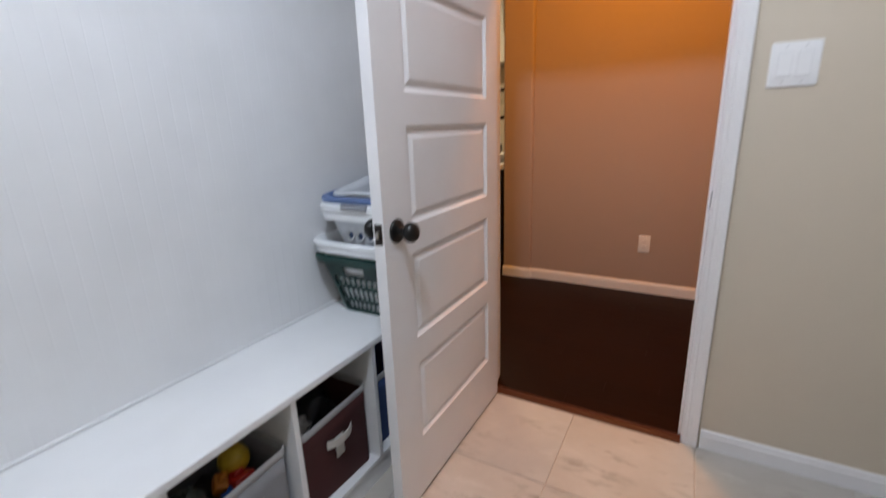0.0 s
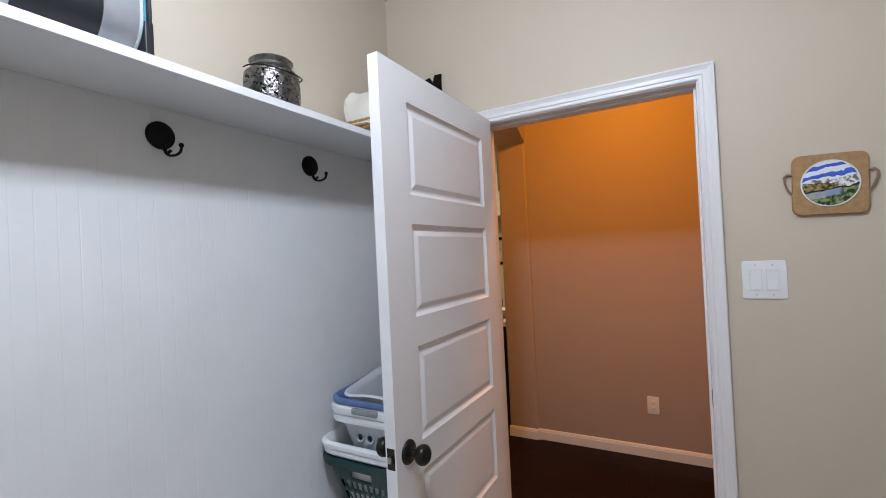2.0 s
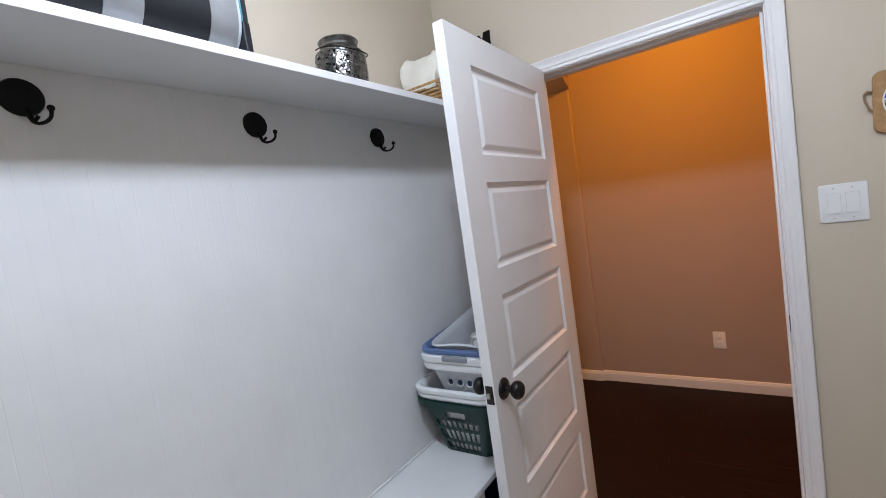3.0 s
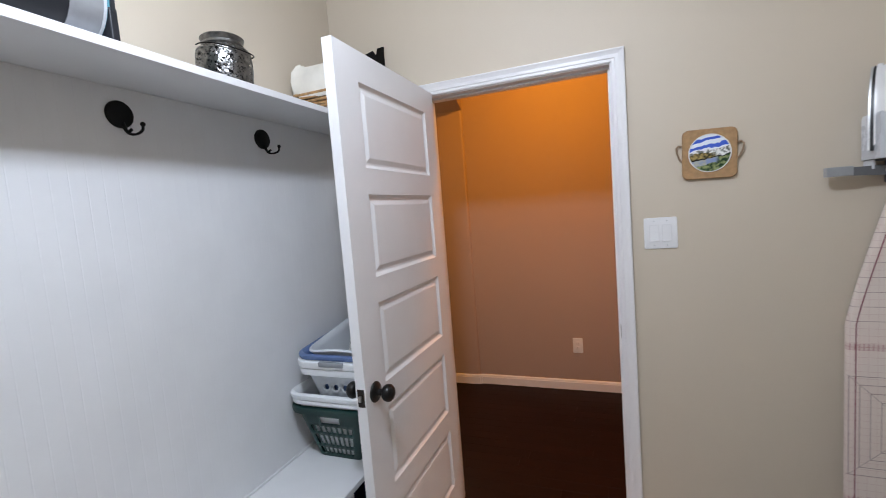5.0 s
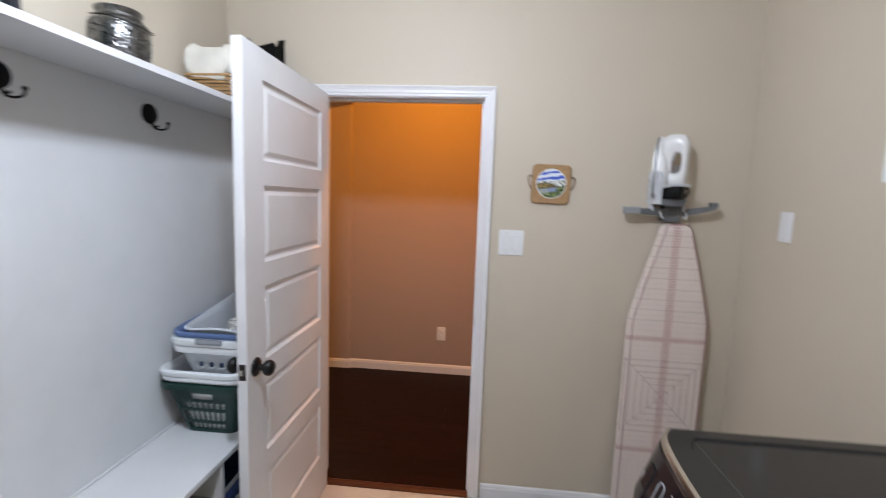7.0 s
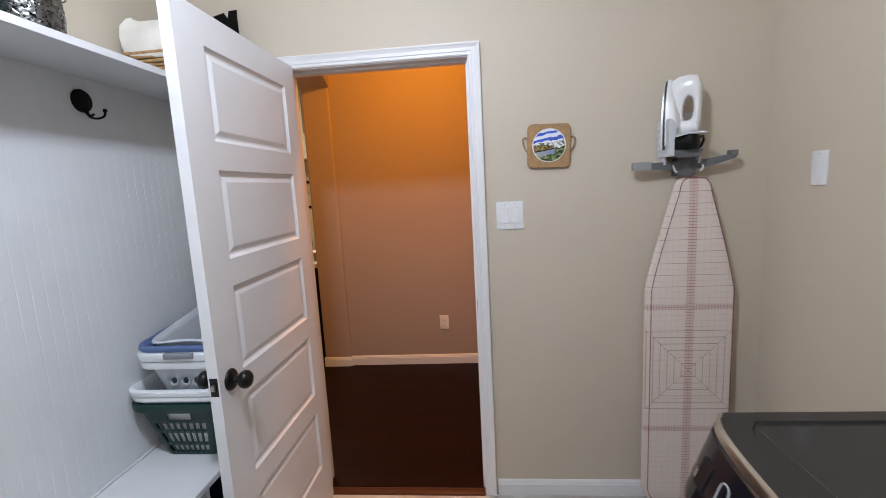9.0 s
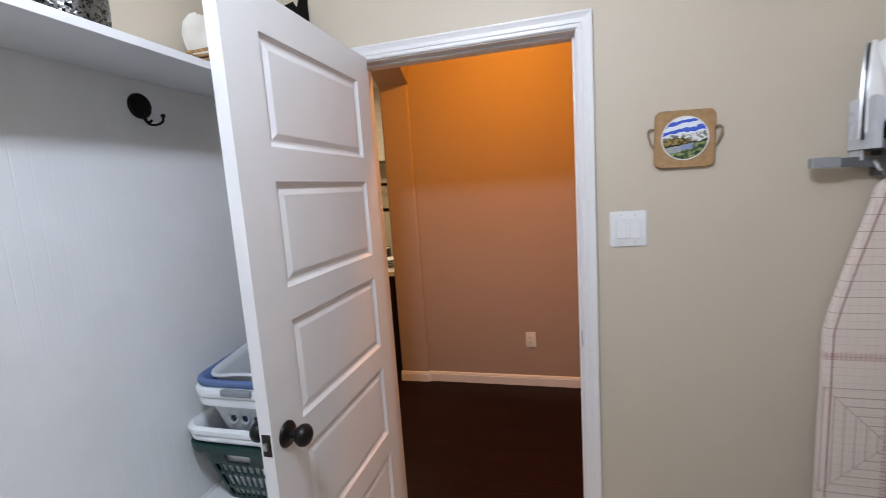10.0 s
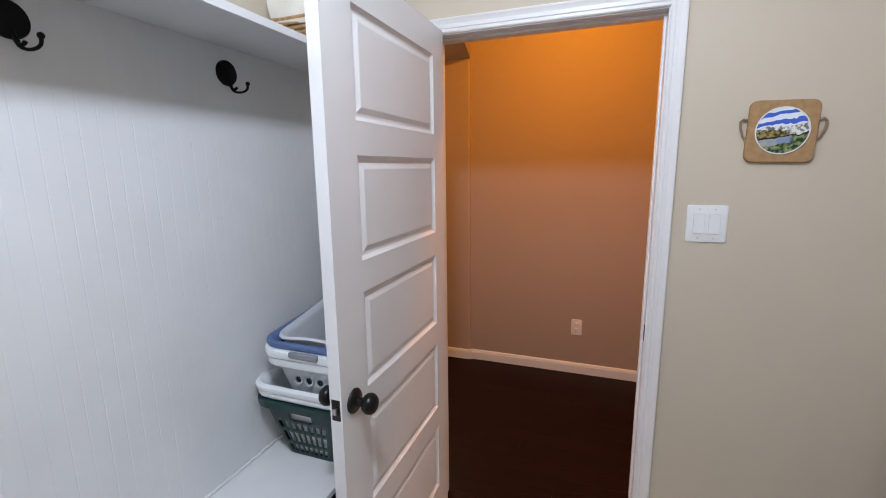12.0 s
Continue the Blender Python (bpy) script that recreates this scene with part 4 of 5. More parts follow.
iron = empty("clothes_iron", RX - 0.050, NORTH - 0.066, 1.605, 0, 0, 56)
tagged(iron, "white steam iron with black heel standing on the rack", "iron")
IRON_WHITE = surface("white_iron_plastic", (0.80, 0.79, 0.79), 0.25, vary=0.015, relief=0.0)


def teardrop(z, w, length):
    f = max(0.0, min(1.0, z / length))
    return w * (1 - f ** 2.6) ** 0.62 if f < 1 else 0.001


L_IRON = 0.278
bm = bmesh.new()
rings(bm, [[(sx * max(teardrop(z, 0.056, L_IRON), 0.002), y, z) for sx, y in ((-1, 0.050), (1, 0.050), (1, 0.044), (-1, 0.044))] for z in [0.004 + (L_IRON - 0.006) * k / 20 for k in range(21)]])
part("soleplate", bm, surface("brushed_sole", (0.62, 0.62, 0.62), 0.35, 0.6), iron, "grey metal soleplate", True)
bm = bmesh.new()
rings(bm, [[(sx * max(teardrop(z, 0.057, L_IRON), 0.002), y, z) for sx, y in ((-1, 0.044), (1, 0.044), (1, 0.036), (-1, 0.036))] for z in [0.002 + (L_IRON - 0.002) * k / 20 for k in range(21)]])
part("seam", bm, BLACK_PLASTIC, iron, "black seam", True)
bm = bmesh.new()
loops = []
for k in range(21):
    z = 0.020 + (L_IRON - 0.016) * k / 20
    f = k / 20
    w, d = max(teardrop(z - 0.002, 0.055, L_IRON + 0.006), 0.003), 0.046 * (1 - f ** 1.8) + 0.012
    loops.append([(w, 0.036, z), (-w, 0.036, z), (-w, 0.030, z), (-w * 0.85, 0.036 - d * 0.7, z), (-w * 0.45, 0.036 - d, z), (w * 0.45, 0.036 - d, z), (w * 0.85, 0.036 - d * 0.7, z), (w, 0.030, z)])
rings(bm, loops)
part("body", bm, IRON_WHITE, iron, "", True)
bm = bmesh.new()
outer = [(0.034, 0.050), (-0.055, 0.054), (-0.076, 0.068), (-0.084, 0.110), (-0.085, 0.180), (-0.083, 0.250), (-0.070, 0.282), (-0.040, 0.288), (-0.005, 0.286), (0.020, 0.272), (0.034, 0.225), (0.035, 0.130)]
inner = [(-0.022, 0.116), (-0.036, 0.114), (-0.048, 0.118), (-0.056, 0.130), (-0.058, 0.158), (-0.056, 0.186), (-0.050, 0.202), (-0.042, 0.206), (-0.034, 0.200), (-0.027, 0.186), (-0.023, 0.166), (-0.021, 0.138)]


def between(f):
    return [(a + (c - a) * f, b + (d - b) * f) for (a, b), (c, d) in zip(outer, inner)]


rings(bm, [[(x, y, z) for y, z in between(f)] for f, x in ((0.0, -0.012), (0.10, -0.021), (0.35, -0.027), (0.70, -0.026), (0.93, -0.019), (1.0, -0.008), (1.0, 0.008), (0.93, 0.019), (0.70, 0.026), (0.35, 0.027), (0.10, 0.021), (0.0, 0.012), (0.0, -0.012))], True, False)
bmesh.ops.remove_doubles(bm, verts=bm.verts, dist=1e-6)
part("handle", bm, IRON_WHITE, iron, "", True)
bm = bmesh.new()
lathe(bm, [(0.0, 0.0), (0.016, 0.0), (0.015, 0.010), (0.0, 0.014)], 16, Matrix.Translation((0.0, -0.060, 0.271)) @ pose(0, 0, 0, 45))
part("steam_button", bm, surface("copper_red_plastic", (0.50, 0.16, 0.08), 0.35, relief=0.0), iron, "copper red button", True)
bm = bmesh.new()
rings(bm, [[(x, y - 0.018, z) for x, y in rounded(0.100 * s, 0.120 * s, 0.022, 5)] for s, z in ((0.94, 0.0), (1.0, 0.004), (1.0, 0.046), (0.96, 0.056))])
part("heel", bm, HOOK_BLACK, iron, "black heel", True)
bm = boxes((-0.010, 0.010, -0.0245, -0.012, 0.126, 0.190), bevel=0.002)
part("grip_inlay", bm, surface("grey_red_inlay", (0.32, 0.16, 0.15), 0.4, vary=0.3, scale=90, relief=0.0), iron, "grey and red inlay")
bm = boxes((0.0255, 0.029, -0.018, 0.006, 0.120, 0.200), bevel=0.0015)
part("dark_strip", bm, GREY_PLASTIC, iron, "dark grey strip")
bm = bmesh.new()
tube(bm, [(0.02, -0.072, 0.046), (0.034, -0.086, 0.050), (0.046, -0.088, 0.036), (0.050, -0.078, 0.012), (0.046, -0.068, 0.002)], 0.0055, 8)
part("cord", bm, BLACK_PLASTIC, iron, "black cord", True)

# ---- stacked laundry baskets on the bench ----


def basket_shell(w, d, h, inset, rows, cut=None, tilt=0.0, seg=14, wave=0.0):
    """Tapered rounded shell as a grid; cut(side, u, row) says which cells are holes. side 0 faces -y."""
    bm = bmesh.new()

    def ring_at(f):
        ww, dd, r = w - 2 * inset * (1 - f), d - 2 * inset * (1 - f), 0.055 - 0.015 * (1 - f)
        pts = []
        for (ax, ay), (bx, by), c0 in (((-1, -1), (1, -1), 0), ((1, -1), (1, 1), 1), ((1, 1), (-1, 1), 2), ((-1, 1), (-1, -1), 3)):
            p, q = Vector((ax * ww / 2, ay * dd / 2)), Vector((bx * ww / 2, by * dd / 2))
            way = (q - p).normalized()
            p, q = p + way * r, q - way * r
            for k in range(seg + 1):
                pts.append((p + (q - p) * k / seg, c0, k))
            nxt = Vector((-way.y, way.x))
            cen = q + nxt * r
            for k in range(1, 4):
                a = radians(90 * k / 4)
                pts.append((cen - nxt * r * math.cos(a) + way * r * math.sin(a), -1, 0))
        return pts

    base = ring_at(0)
    n = len(base)
    grid = []
    for j in range(rows + 1):
        f = j / rows
        line = []
        for p, c, k in ring_at(f):
            lift = (tilt * (p.y / d + 0.5) + wave * math.cos(p.x / w * 2 * math.pi) * 0.5) * f
            line.append(bm.verts.new((p.x, p.y, h * f + lift)))
        grid.append(line)
    for j in range(rows):
        for k in range(n):
            i = (k + 1) % n
            c, u = base[k][1], base[k][2]
            if cut and c >= 0 and base[i][1] == c and cut(c, u, j):
                continue
            bm.faces.new((grid[j][k], grid[j][i], grid[j + 1][i], grid[j + 1][k]))
    bm.faces.new(grid[0][::-1])
    return bm, [Vector(v.co) for v in grid[rows]]


def laundry_basket(label, x, y, z, w, d, h, inset, mat, rows=8, cut=None, rim=0.012, rim_h=0.02, tilt=0.0, wave=0.0, rim_mat=None, rx=0.0, seg=14, double=0.0):
    ob = empty("laundry_basket", x, y, z, rx)
    tagged(ob, label, "laundry basket", "stack of laundry baskets")
    bm, top = basket_shell(w, d, h, inset, rows, cut, tilt, seg, wave)
    shell = part("shell", bm, mat, ob, "", True)
    mod = shell.modifiers.new("wall", "SOLIDIFY")
    mod.thickness, mod.offset = 0.0028, -1
    bm = bmesh.new()
    cen = Vector((0, 0, 0))
    loops = []
    prof = ((-0.001, -rim_h), (rim - 0.003, -rim_h), (rim, -rim_h * 0.5), (rim - 0.001, -0.003), (rim - 0.006, 0.0), (0.0, 0.001), (-0.003, -0.004))
    n = len(top)
    for k, p in enumerate(top):
        way = (top[(k + 1) % n] - top[k - 1]).normalized()
        out = Vector((way.y, -way.x, 0)).normalized()
        loops.append([p + out * a + Vector((0, 0, b)) for a, b in prof])
    loops.append(loops[0])
    rings(bm, loops, True, False)
    bmesh.ops.remove_doubles(bm, verts=bm.verts, dist=1e-6)
    part("rim", bm, rim_mat or mat, ob, "", True)
    if double:
        low = [[p + Vector((-p.x * 0.02, -p.y * 0.02, -double)) for p in loop] for loop in loops]
        bm = bmesh.new()
        rings(bm, low, True, False)
        bmesh.ops.remove_doubles(bm, verts=bm.verts, dist=1e-6)
        part("lower_rim", bm, rim_mat or mat, ob, "", True)
    return ob


def green_slots(c, u, j):
    if j in (11, 12) and c in (0, 2):
        return 7 <= u <= 16
    return j in (1, 2, 4, 5, 6, 8, 9) and u % 3 != 2 and u < 24


GREEN = surface("dark_green_plastic", (0.005, 0.034, 0.029), 0.38, vary=0.05, relief=0.05)
WHITE_PLASTIC = surface("white_basket_plastic", (0.82, 0.84, 0.86), 0.40, vary=0.02, relief=0.03)
GREY_WHITE = surface("pale_grey_plastic", (0.56, 0.59, 0.63), 0.42, vary=0.02, relief=0.03)
NAVY = surface("navy_plastic", (0.10, 0.16, 0.33), 0.4, vary=0.03, relief=0.03)
BX, BY, BW, BD, BH, BI = 0.289, 1.400, 0.350, 0.520, 0.235, 0.060
ZB = BENCH_Z + 0.001
laundry_basket("dark green slotted plastic laundry basket at the bottom of a stack", BX, BY, ZB, BW, BD, BH, BI, GREEN, 16, green_slots, 0.014, 0.028, seg=24)
laundry_basket("white plastic laundry basket nested in a green one", BX, BY, ZB + 0.012, BW, BD, BH + 0.040, BI + 0.010, WHITE_PLASTIC, 8, None, 0.016, 0.020, tilt=0.012, double=0.022)


def round_holes(bm_name, w, d, h, inset, z, count=9):
    """Dark through-holes with a raised lip, on the -y face."""
    out = []
    f = z / h
    yy = -(d - 2 * inset * (1 - f)) / 2
    for k in range(count):
        bm = bmesh.new()
        cx = (k - (count - 1) / 2) * 0.0434
        turn = Matrix.Translation((cx, yy - 0.0005, z)) @ pose(0, 0, 0, 90 - 14)
        lathe(bm, [(0.0185, -0.0015), (0.0185, 0.0006), (0.0150, 0.0024), (0.0125, 0.0020), (0.0120, -0.004)], 18, turn, False)
        out.append(bm)
    return out


holes_cut = lambda c, u, j: j == 4 and c in (0, 2) and u % 2 == 1 and u < 9
nest = laundry_basket("pale grey laundry basket with a row of holes and white rim", BX + 0.058, BY, ZB + 0.192, BW, BD, BH, BI, GREY_WHITE, 9, holes_cut, 0.018, 0.028, rim_mat=WHITE_PLASTIC, seg=9, double=0.030)
for bm in round_holes("hole_ring", BW, BD, BH, BI, BH * 0.5, 4):
    part("hole_ring", bm, GREY_WHITE, nest, "", True)
bm = boxes((-0.055, 0.055, -BD / 2 - 0.026, -BD / 2 - 0.010, BH - 0.018, BH + 0.004), bevel=0.006)
part("hand_grip", bm, surface("grey_rubber", (0.25, 0.26, 0.29), 0.6), nest, "soft grey hand grip", True)
laundry_basket("blue plastic laundry basket nested below a grey one", BX + 0.058, BY + 0.004, ZB + 0.214, BW, BD, BH, BI, NAVY, 6, None, 0.014, 0.018, tilt=0.050)
laundry_basket("pale grey laundry basket on top of a nested stack", BX + 0.068, BY + 0.010, ZB + 0.226, BW - 0.036, BD - 0.03, BH, BI - 0.004, GREY_WHITE, 8, None, 0.008, 0.010, tilt=0.080, wave=0.010)


def cloth_lump(name, label, x, y, z, w, d, h, mat, seed, category="cloth"):
    """A crumpled heap of fabric."""
    bm = bmesh.new()
    bmesh.ops.create_icosphere(bm, subdivisions=4, radius=1.0)
    for v in bm.verts:
        p = v.co.copy()
        f = 1 + 0.28 * noise.noise(p * 1.7 + Vector((seed, 0, 0))) + 0.16 * noise.noise(p * 4.3 + Vector((0, seed, 0))) + 0.05 * noise.noise(p * 11)
        v.co = Vector((p.x * w / 2 * f, p.y * d / 2 * f, max(p.z * f, -0.55) * h / 2 + 0.275 * h))
    ob = mesh_object(name, bm, mat, None, True)
    ob.location = (x, y, z)
    return tagged(ob, label, category)


def plaid():
    m, nt, b = nodes_of("checked_cloth")
    at = coords(nt)
    sep = nt.nodes.new("ShaderNodeSeparateXYZ")
    link(nt, at, sep.inputs[0])
    lines = math_node(nt, "MAXIMUM", math_node(nt, "LESS_THAN", math_node(nt, "PINGPONG", sep.outputs[0], 0.017), 0.0018), math_node(nt, "LESS_THAN", math_node(nt, "PINGPONG", sep.outputs[1], 0.017), 0.0018))
    link(nt, mixed(nt, lines, (0.74, 0.74, 0.72), (0.10, 0.10, 0.11)), b.inputs["Base Color"])
    b.inputs["Roughness"].default_value = 0.9
    bump(nt, b, noise_of(nt, at, 300, 2), 0.3, 0.001)
    return m


cloth_lump("folded_towel", "white cloth with thin black checks in the basket", BX + 0.090, BY - 0.02, ZB + 0.410, 0.17, 0.26, 0.085, plaid(), 3.1, "towel")

# ---- things on the long shelf ----
SZ = SHELF_Z + 0.0005
SILVER_FABRIC = surface("silver_fabric", (0.36, 0.37, 0.39), 0.36, metal=0.35, vary=0.08, scale=18, grain=300, relief=0.15)
BLACK_FABRIC = surface("black_nylon", (0.010, 0.011, 0.016), 0.48, vary=0.1, scale=30, grain=500, relief=0.3)
TEAL_FABRIC = surface("teal_fabric", (0.10, 0.30, 0.38), 0.6, vary=0.06, grain=500, relief=0.2)
GREY_PIPING = surface("pale_piping", (0.55, 0.57, 0.60), 0.5, relief=0.05)
bag = empty("cooler_bag", 0.222, 0.300, SZ)
tagged(bag, "soft cooler bag in black, silver and teal bands", "bag")


def bag_loop(y, grow=1.0):
    pts = []
    for x, z in rounded(0.240 * grow, 0.300 * grow, 0.085, 7):
        pts.append((x, y, max(0.0005, z + 0.150)))
    return pts


def bag_band(name, y0, y1, mat, grow=1.0, label=""):
    bm = bmesh.new()
    loops = []
    for k in range(9):
        y = y0 + (y1 - y0) * k / 8
        loops.append([(x * (1 + 0.010 * math.sin(y * 60 + z * 30)), yy, z) for x, yy, z in bag_loop(y, grow)])
    rings(bm, loops)
    return part(name, bm, mat, bag, label, True)


bag_band("black_band", -0.28, -0.10, BLACK_FABRIC)
bag_band("silver_band", -0.0995, -0.031, SILVER_FABRIC, 1.006, "crinkled silver band")
bag_band("black_band", -0.0305, 0.102, BLACK_FABRIC, 1.0)
bag_band("silver_band", 0.1025, 0.168, SILVER_FABRIC, 1.006, "crinkled silver band")
bag_band("piping", 0.1682, 0.174, GREY_PIPING, 1.012, "pale piping")
bm = bmesh.new()
rings(bm, [[(x * s, 0.1742 + o, 0.150 + (z - 0.150) * s) for x, y, z in bag_loop(0)] for s, o in ((1.0, 0.0), (0.99, 0.010), (0.95, 0.016), (0.6, 0.019))])
part("end_panel", bm, TEAL_FABRIC, bag, "teal end panel", True)
bm = bmesh.new()
tube(bm, [(x * 1.0, 0.186, 0.150 + (z - 0.150) * 0.985) for x, y, z in bag_loop(0)], 0.0055, 8, True)
part("edge_binding", bm, BLACK_FABRIC, bag, "black edge binding", True)
bm = boxes((0.06, 0.1215, 0.176, 0.1945, 0.002, 0.075), bevel=0.003)
part("corner_patch", bm, BLACK_FABRIC, bag, "black corner patch")
part("label_patch", boxes((0.1185, 0.1225, -0.092, -0.040, 0.110, 0.150), bevel=0.001), surface("pale_patch", (0.5, 0.6, 0.68), 0.4), bag, "pale printed patch")

# pierced lantern
lan = empty("metal_lantern", 0.222, 0.905, SZ)
lan.scale = (1.0, 1.0, 0.93)
tagged(lan, "pierced silver metal candle lantern with a wire handle", "lantern")
LAN_METAL = surface("antique_silver", (0.22, 0.215, 0.21), 0.32, metal=1.0, vary=0.25, scale=50, relief=0.1)
rng = random.Random(7)
bm = bmesh.new()
SEG, ROWS = 84, 22


def lan_r(f):
    return 0.078 + 0.006 * math.sin(math.pi * f) - 0.030 * max(0.0, (f - 0.84) / 0.16) ** 2


verts = [[bm.verts.new((lan_r(j / ROWS) * math.cos(2 * math.pi * (k + 0.3 * rng.random()) / SEG), lan_r(j / ROWS) * math.sin(2 * math.pi * (k + 0.3 * rng.random()) / SEG),
                        0.004 + 0.150 * (j + (0.35 * (rng.random() - 0.5) if 0 < j < ROWS else 0)) / ROWS)) for k in range(SEG)] for j in range(ROWS + 1)]
for j in range(ROWS):
    for k in range(SEG):
        i = (k + 1) % SEG
        a, b, c, d = verts[j][k], verts[j][i], verts[j + 1][i], verts[j + 1][k]
        tris = ((a, b, c), (a, c, d)) if rng.random() < 0.5 else ((a, b, d), (b, c, d))
        for tri in tris:
            if 0 < j < ROWS - 1 and rng.random() < 0.24:
                continue
            bm.faces.new(tri)
pier = part("pierced_body", bm, LAN_METAL, lan, "pierced silver body")
mod = pier.modifiers.new("sheet", "SOLIDIFY")
mod.thickness = 0.0012
bm = bmesh.new()
lathe(bm, [(0.0, 0.0), (0.080, 0.0), (0.084, 0.003), (0.083, 0.007), (0.0, 0.007)], 40)
part("base", bm, LAN_METAL, lan, "", True)
bm = bmesh.new()
lathe(bm, [(0.060, 0.148), (0.063, 0.155), (0.060, 0.164), (0.064, 0.172), (0.066, 0.178), (0.063, 0.182), (0.058, 0.180), (0.055, 0.168), (0.055, 0.150)], 40, Matrix(), False)
part("neck", bm, LAN_METAL, lan, "plain silver neck ring", True)
bm = bmesh.new()
lathe(bm, [(0.066, 0.008), (0.070, 0.080), (0.062, 0.140)], 32, Matrix(), False)
part("liner", bm, BLACK_PLASTIC, lan, "dark inner liner", True)
bm = bmesh.new()
tube(bm, [(0.090 * math.cos(radians(a)), 0.090 * math.sin(radians(a)), 0.138 - 0.018 * math.sin(radians(a + 90)) ** 2) for a in range(-100, 101, 10)], 0.0022, 6)
part("wire_handle", bm, BLACK_METAL, lan, "thin dark wire handle", True)

# wicker basket with a linen liner
wk = empty("wicker_basket", 0.228, 1.500, SZ)
wk.scale = (0.82, 1.0, 1.0)
tagged(wk, "small wicker basket lined with cream linen", "basket")
WICKER = surface("honey_wicker", (0.44, 0.26, 0.11), 0.6, vary=0.2, scale=60, grain=300, relief=0.3)
for j in range(8):
    bm = bmesh.new()
    f = j / 7
    pts = rounded(0.195 + 0.09 * f, 0.205 + 0.11 * f, 0.05, 8)
    n = len(pts)
    loop = []
    for k, (x, y) in enumerate(pts):
        g = 1 + 0.014 * math.cos(math.pi * k + math.pi * j)
        loop.append((x * g, y * g, 0.009 + 0.0125 * j))
    tube(bm, loop, 0.0066, 6, True)
    part("wicker_hoop", bm, WICKER, wk, "", True)
bm = bmesh.new()
rings(bm, [[(x, y, z) for x, y in rounded(0.180, 0.190, 0.05, 6)] for z in (0.002, 0.010)])
part("basket_base", bm, WICKER, wk)
LINEN = surface("cream_linen", (0.74, 0.71, 0.64), 0.9, vary=0.06, scale=14, grain=420, relief=0.35)
bm = bmesh.new()
loops = []
for w, z, dn in ((0.276, 0.098, 1.8), (0.292, 0.108, 1.8), (0.306, 0.136, 1.6), (0.296, 0.180, 1.4), (0.262, 0.214, 1.0), (0.232, 0.224, 0.8), (0.215, 0.205, 0.3), (0.205, 0.10, 0.0), (0.165, 0.014, 0.0)):
    ring_pts = rounded(w, w + 0.020, 0.06, 8)
    loops.append([(x * (1 + 0.020 * dn * math.sin(k * 1.9)), y * (1 + 0.020 * dn * math.sin(k * 1.7)), z + 0.010 * dn * math.sin(k * 0.9) + 0.006 * math.sin(k * 2.3) * dn) for k, (x, y) in enumerate(ring_pts)])
rings(bm, loops, True, False)
part("linen_liner", bm, LINEN, wk, "cream linen liner folded over the rim", True)
bm = bmesh.new()
tube(bm, [(-0.125, -0.03, 0.19), (-0.128, 0.02, 0.215), (-0.122, 0.07, 0.195)], 0.006, 8)
part("basket_handle", bm, surface("dark_handle", (0.05, 0.035, 0.025), 0.6), wk, "dark leather handle", True)

# black paper carrier bag at the end of the shelf
pb = empty("carrier_bag", 0.318, 1.672, SZ, 0, 0, -4)
pb.scale = (2.0, 0.72, 0.98)
tagged(pb, "crumpled black paper bag with a thin handle", "bag")
bm = bmesh.new()
loops = []
for z, w, d in ((0.0, 0.075, 0.13), (0.12, 0.078, 0.135), (0.22, 0.074, 0.125), (0.27, 0.070, 0.11)):
    loops.append([(x + 0.004 * math.sin(k * 2.1 + z * 20), y + 0.004 * math.cos(k * 1.7 + z * 17), z) for k, (x, y) in enumerate(rounded(w, d, 0.01, 2))])
loops.append([(x * 1.04, y * 1.04, 0.322 + 0.020 * math.cos(k * math.pi / 3) + (0.022 if k % 3 == 0 else 0.0) + 0.006 * math.sin(k * 3.0)) for k, (x, y) in enumerate(rounded(0.076, 0.10, 0.01, 2))])
rows = rings(bm, loops, True, False)
bm.faces.new(rows[0][::-1])
paper = part("bag_body", bm, surface("black_paper", (0.004, 0.004, 0.004), 0.7, spec=0.12, relief=0.3, grain=60, depth=0.004), pb)
mod = paper.modifiers.new("paper", "SOLIDIFY")
mod.thickness = 0.001
# ---- fabric bins in the cubbies ----
GREY_TRIM = surface("grey_felt_trim", (0.40, 0.40, 0.41), 0.9, grain=500, relief=0.4)


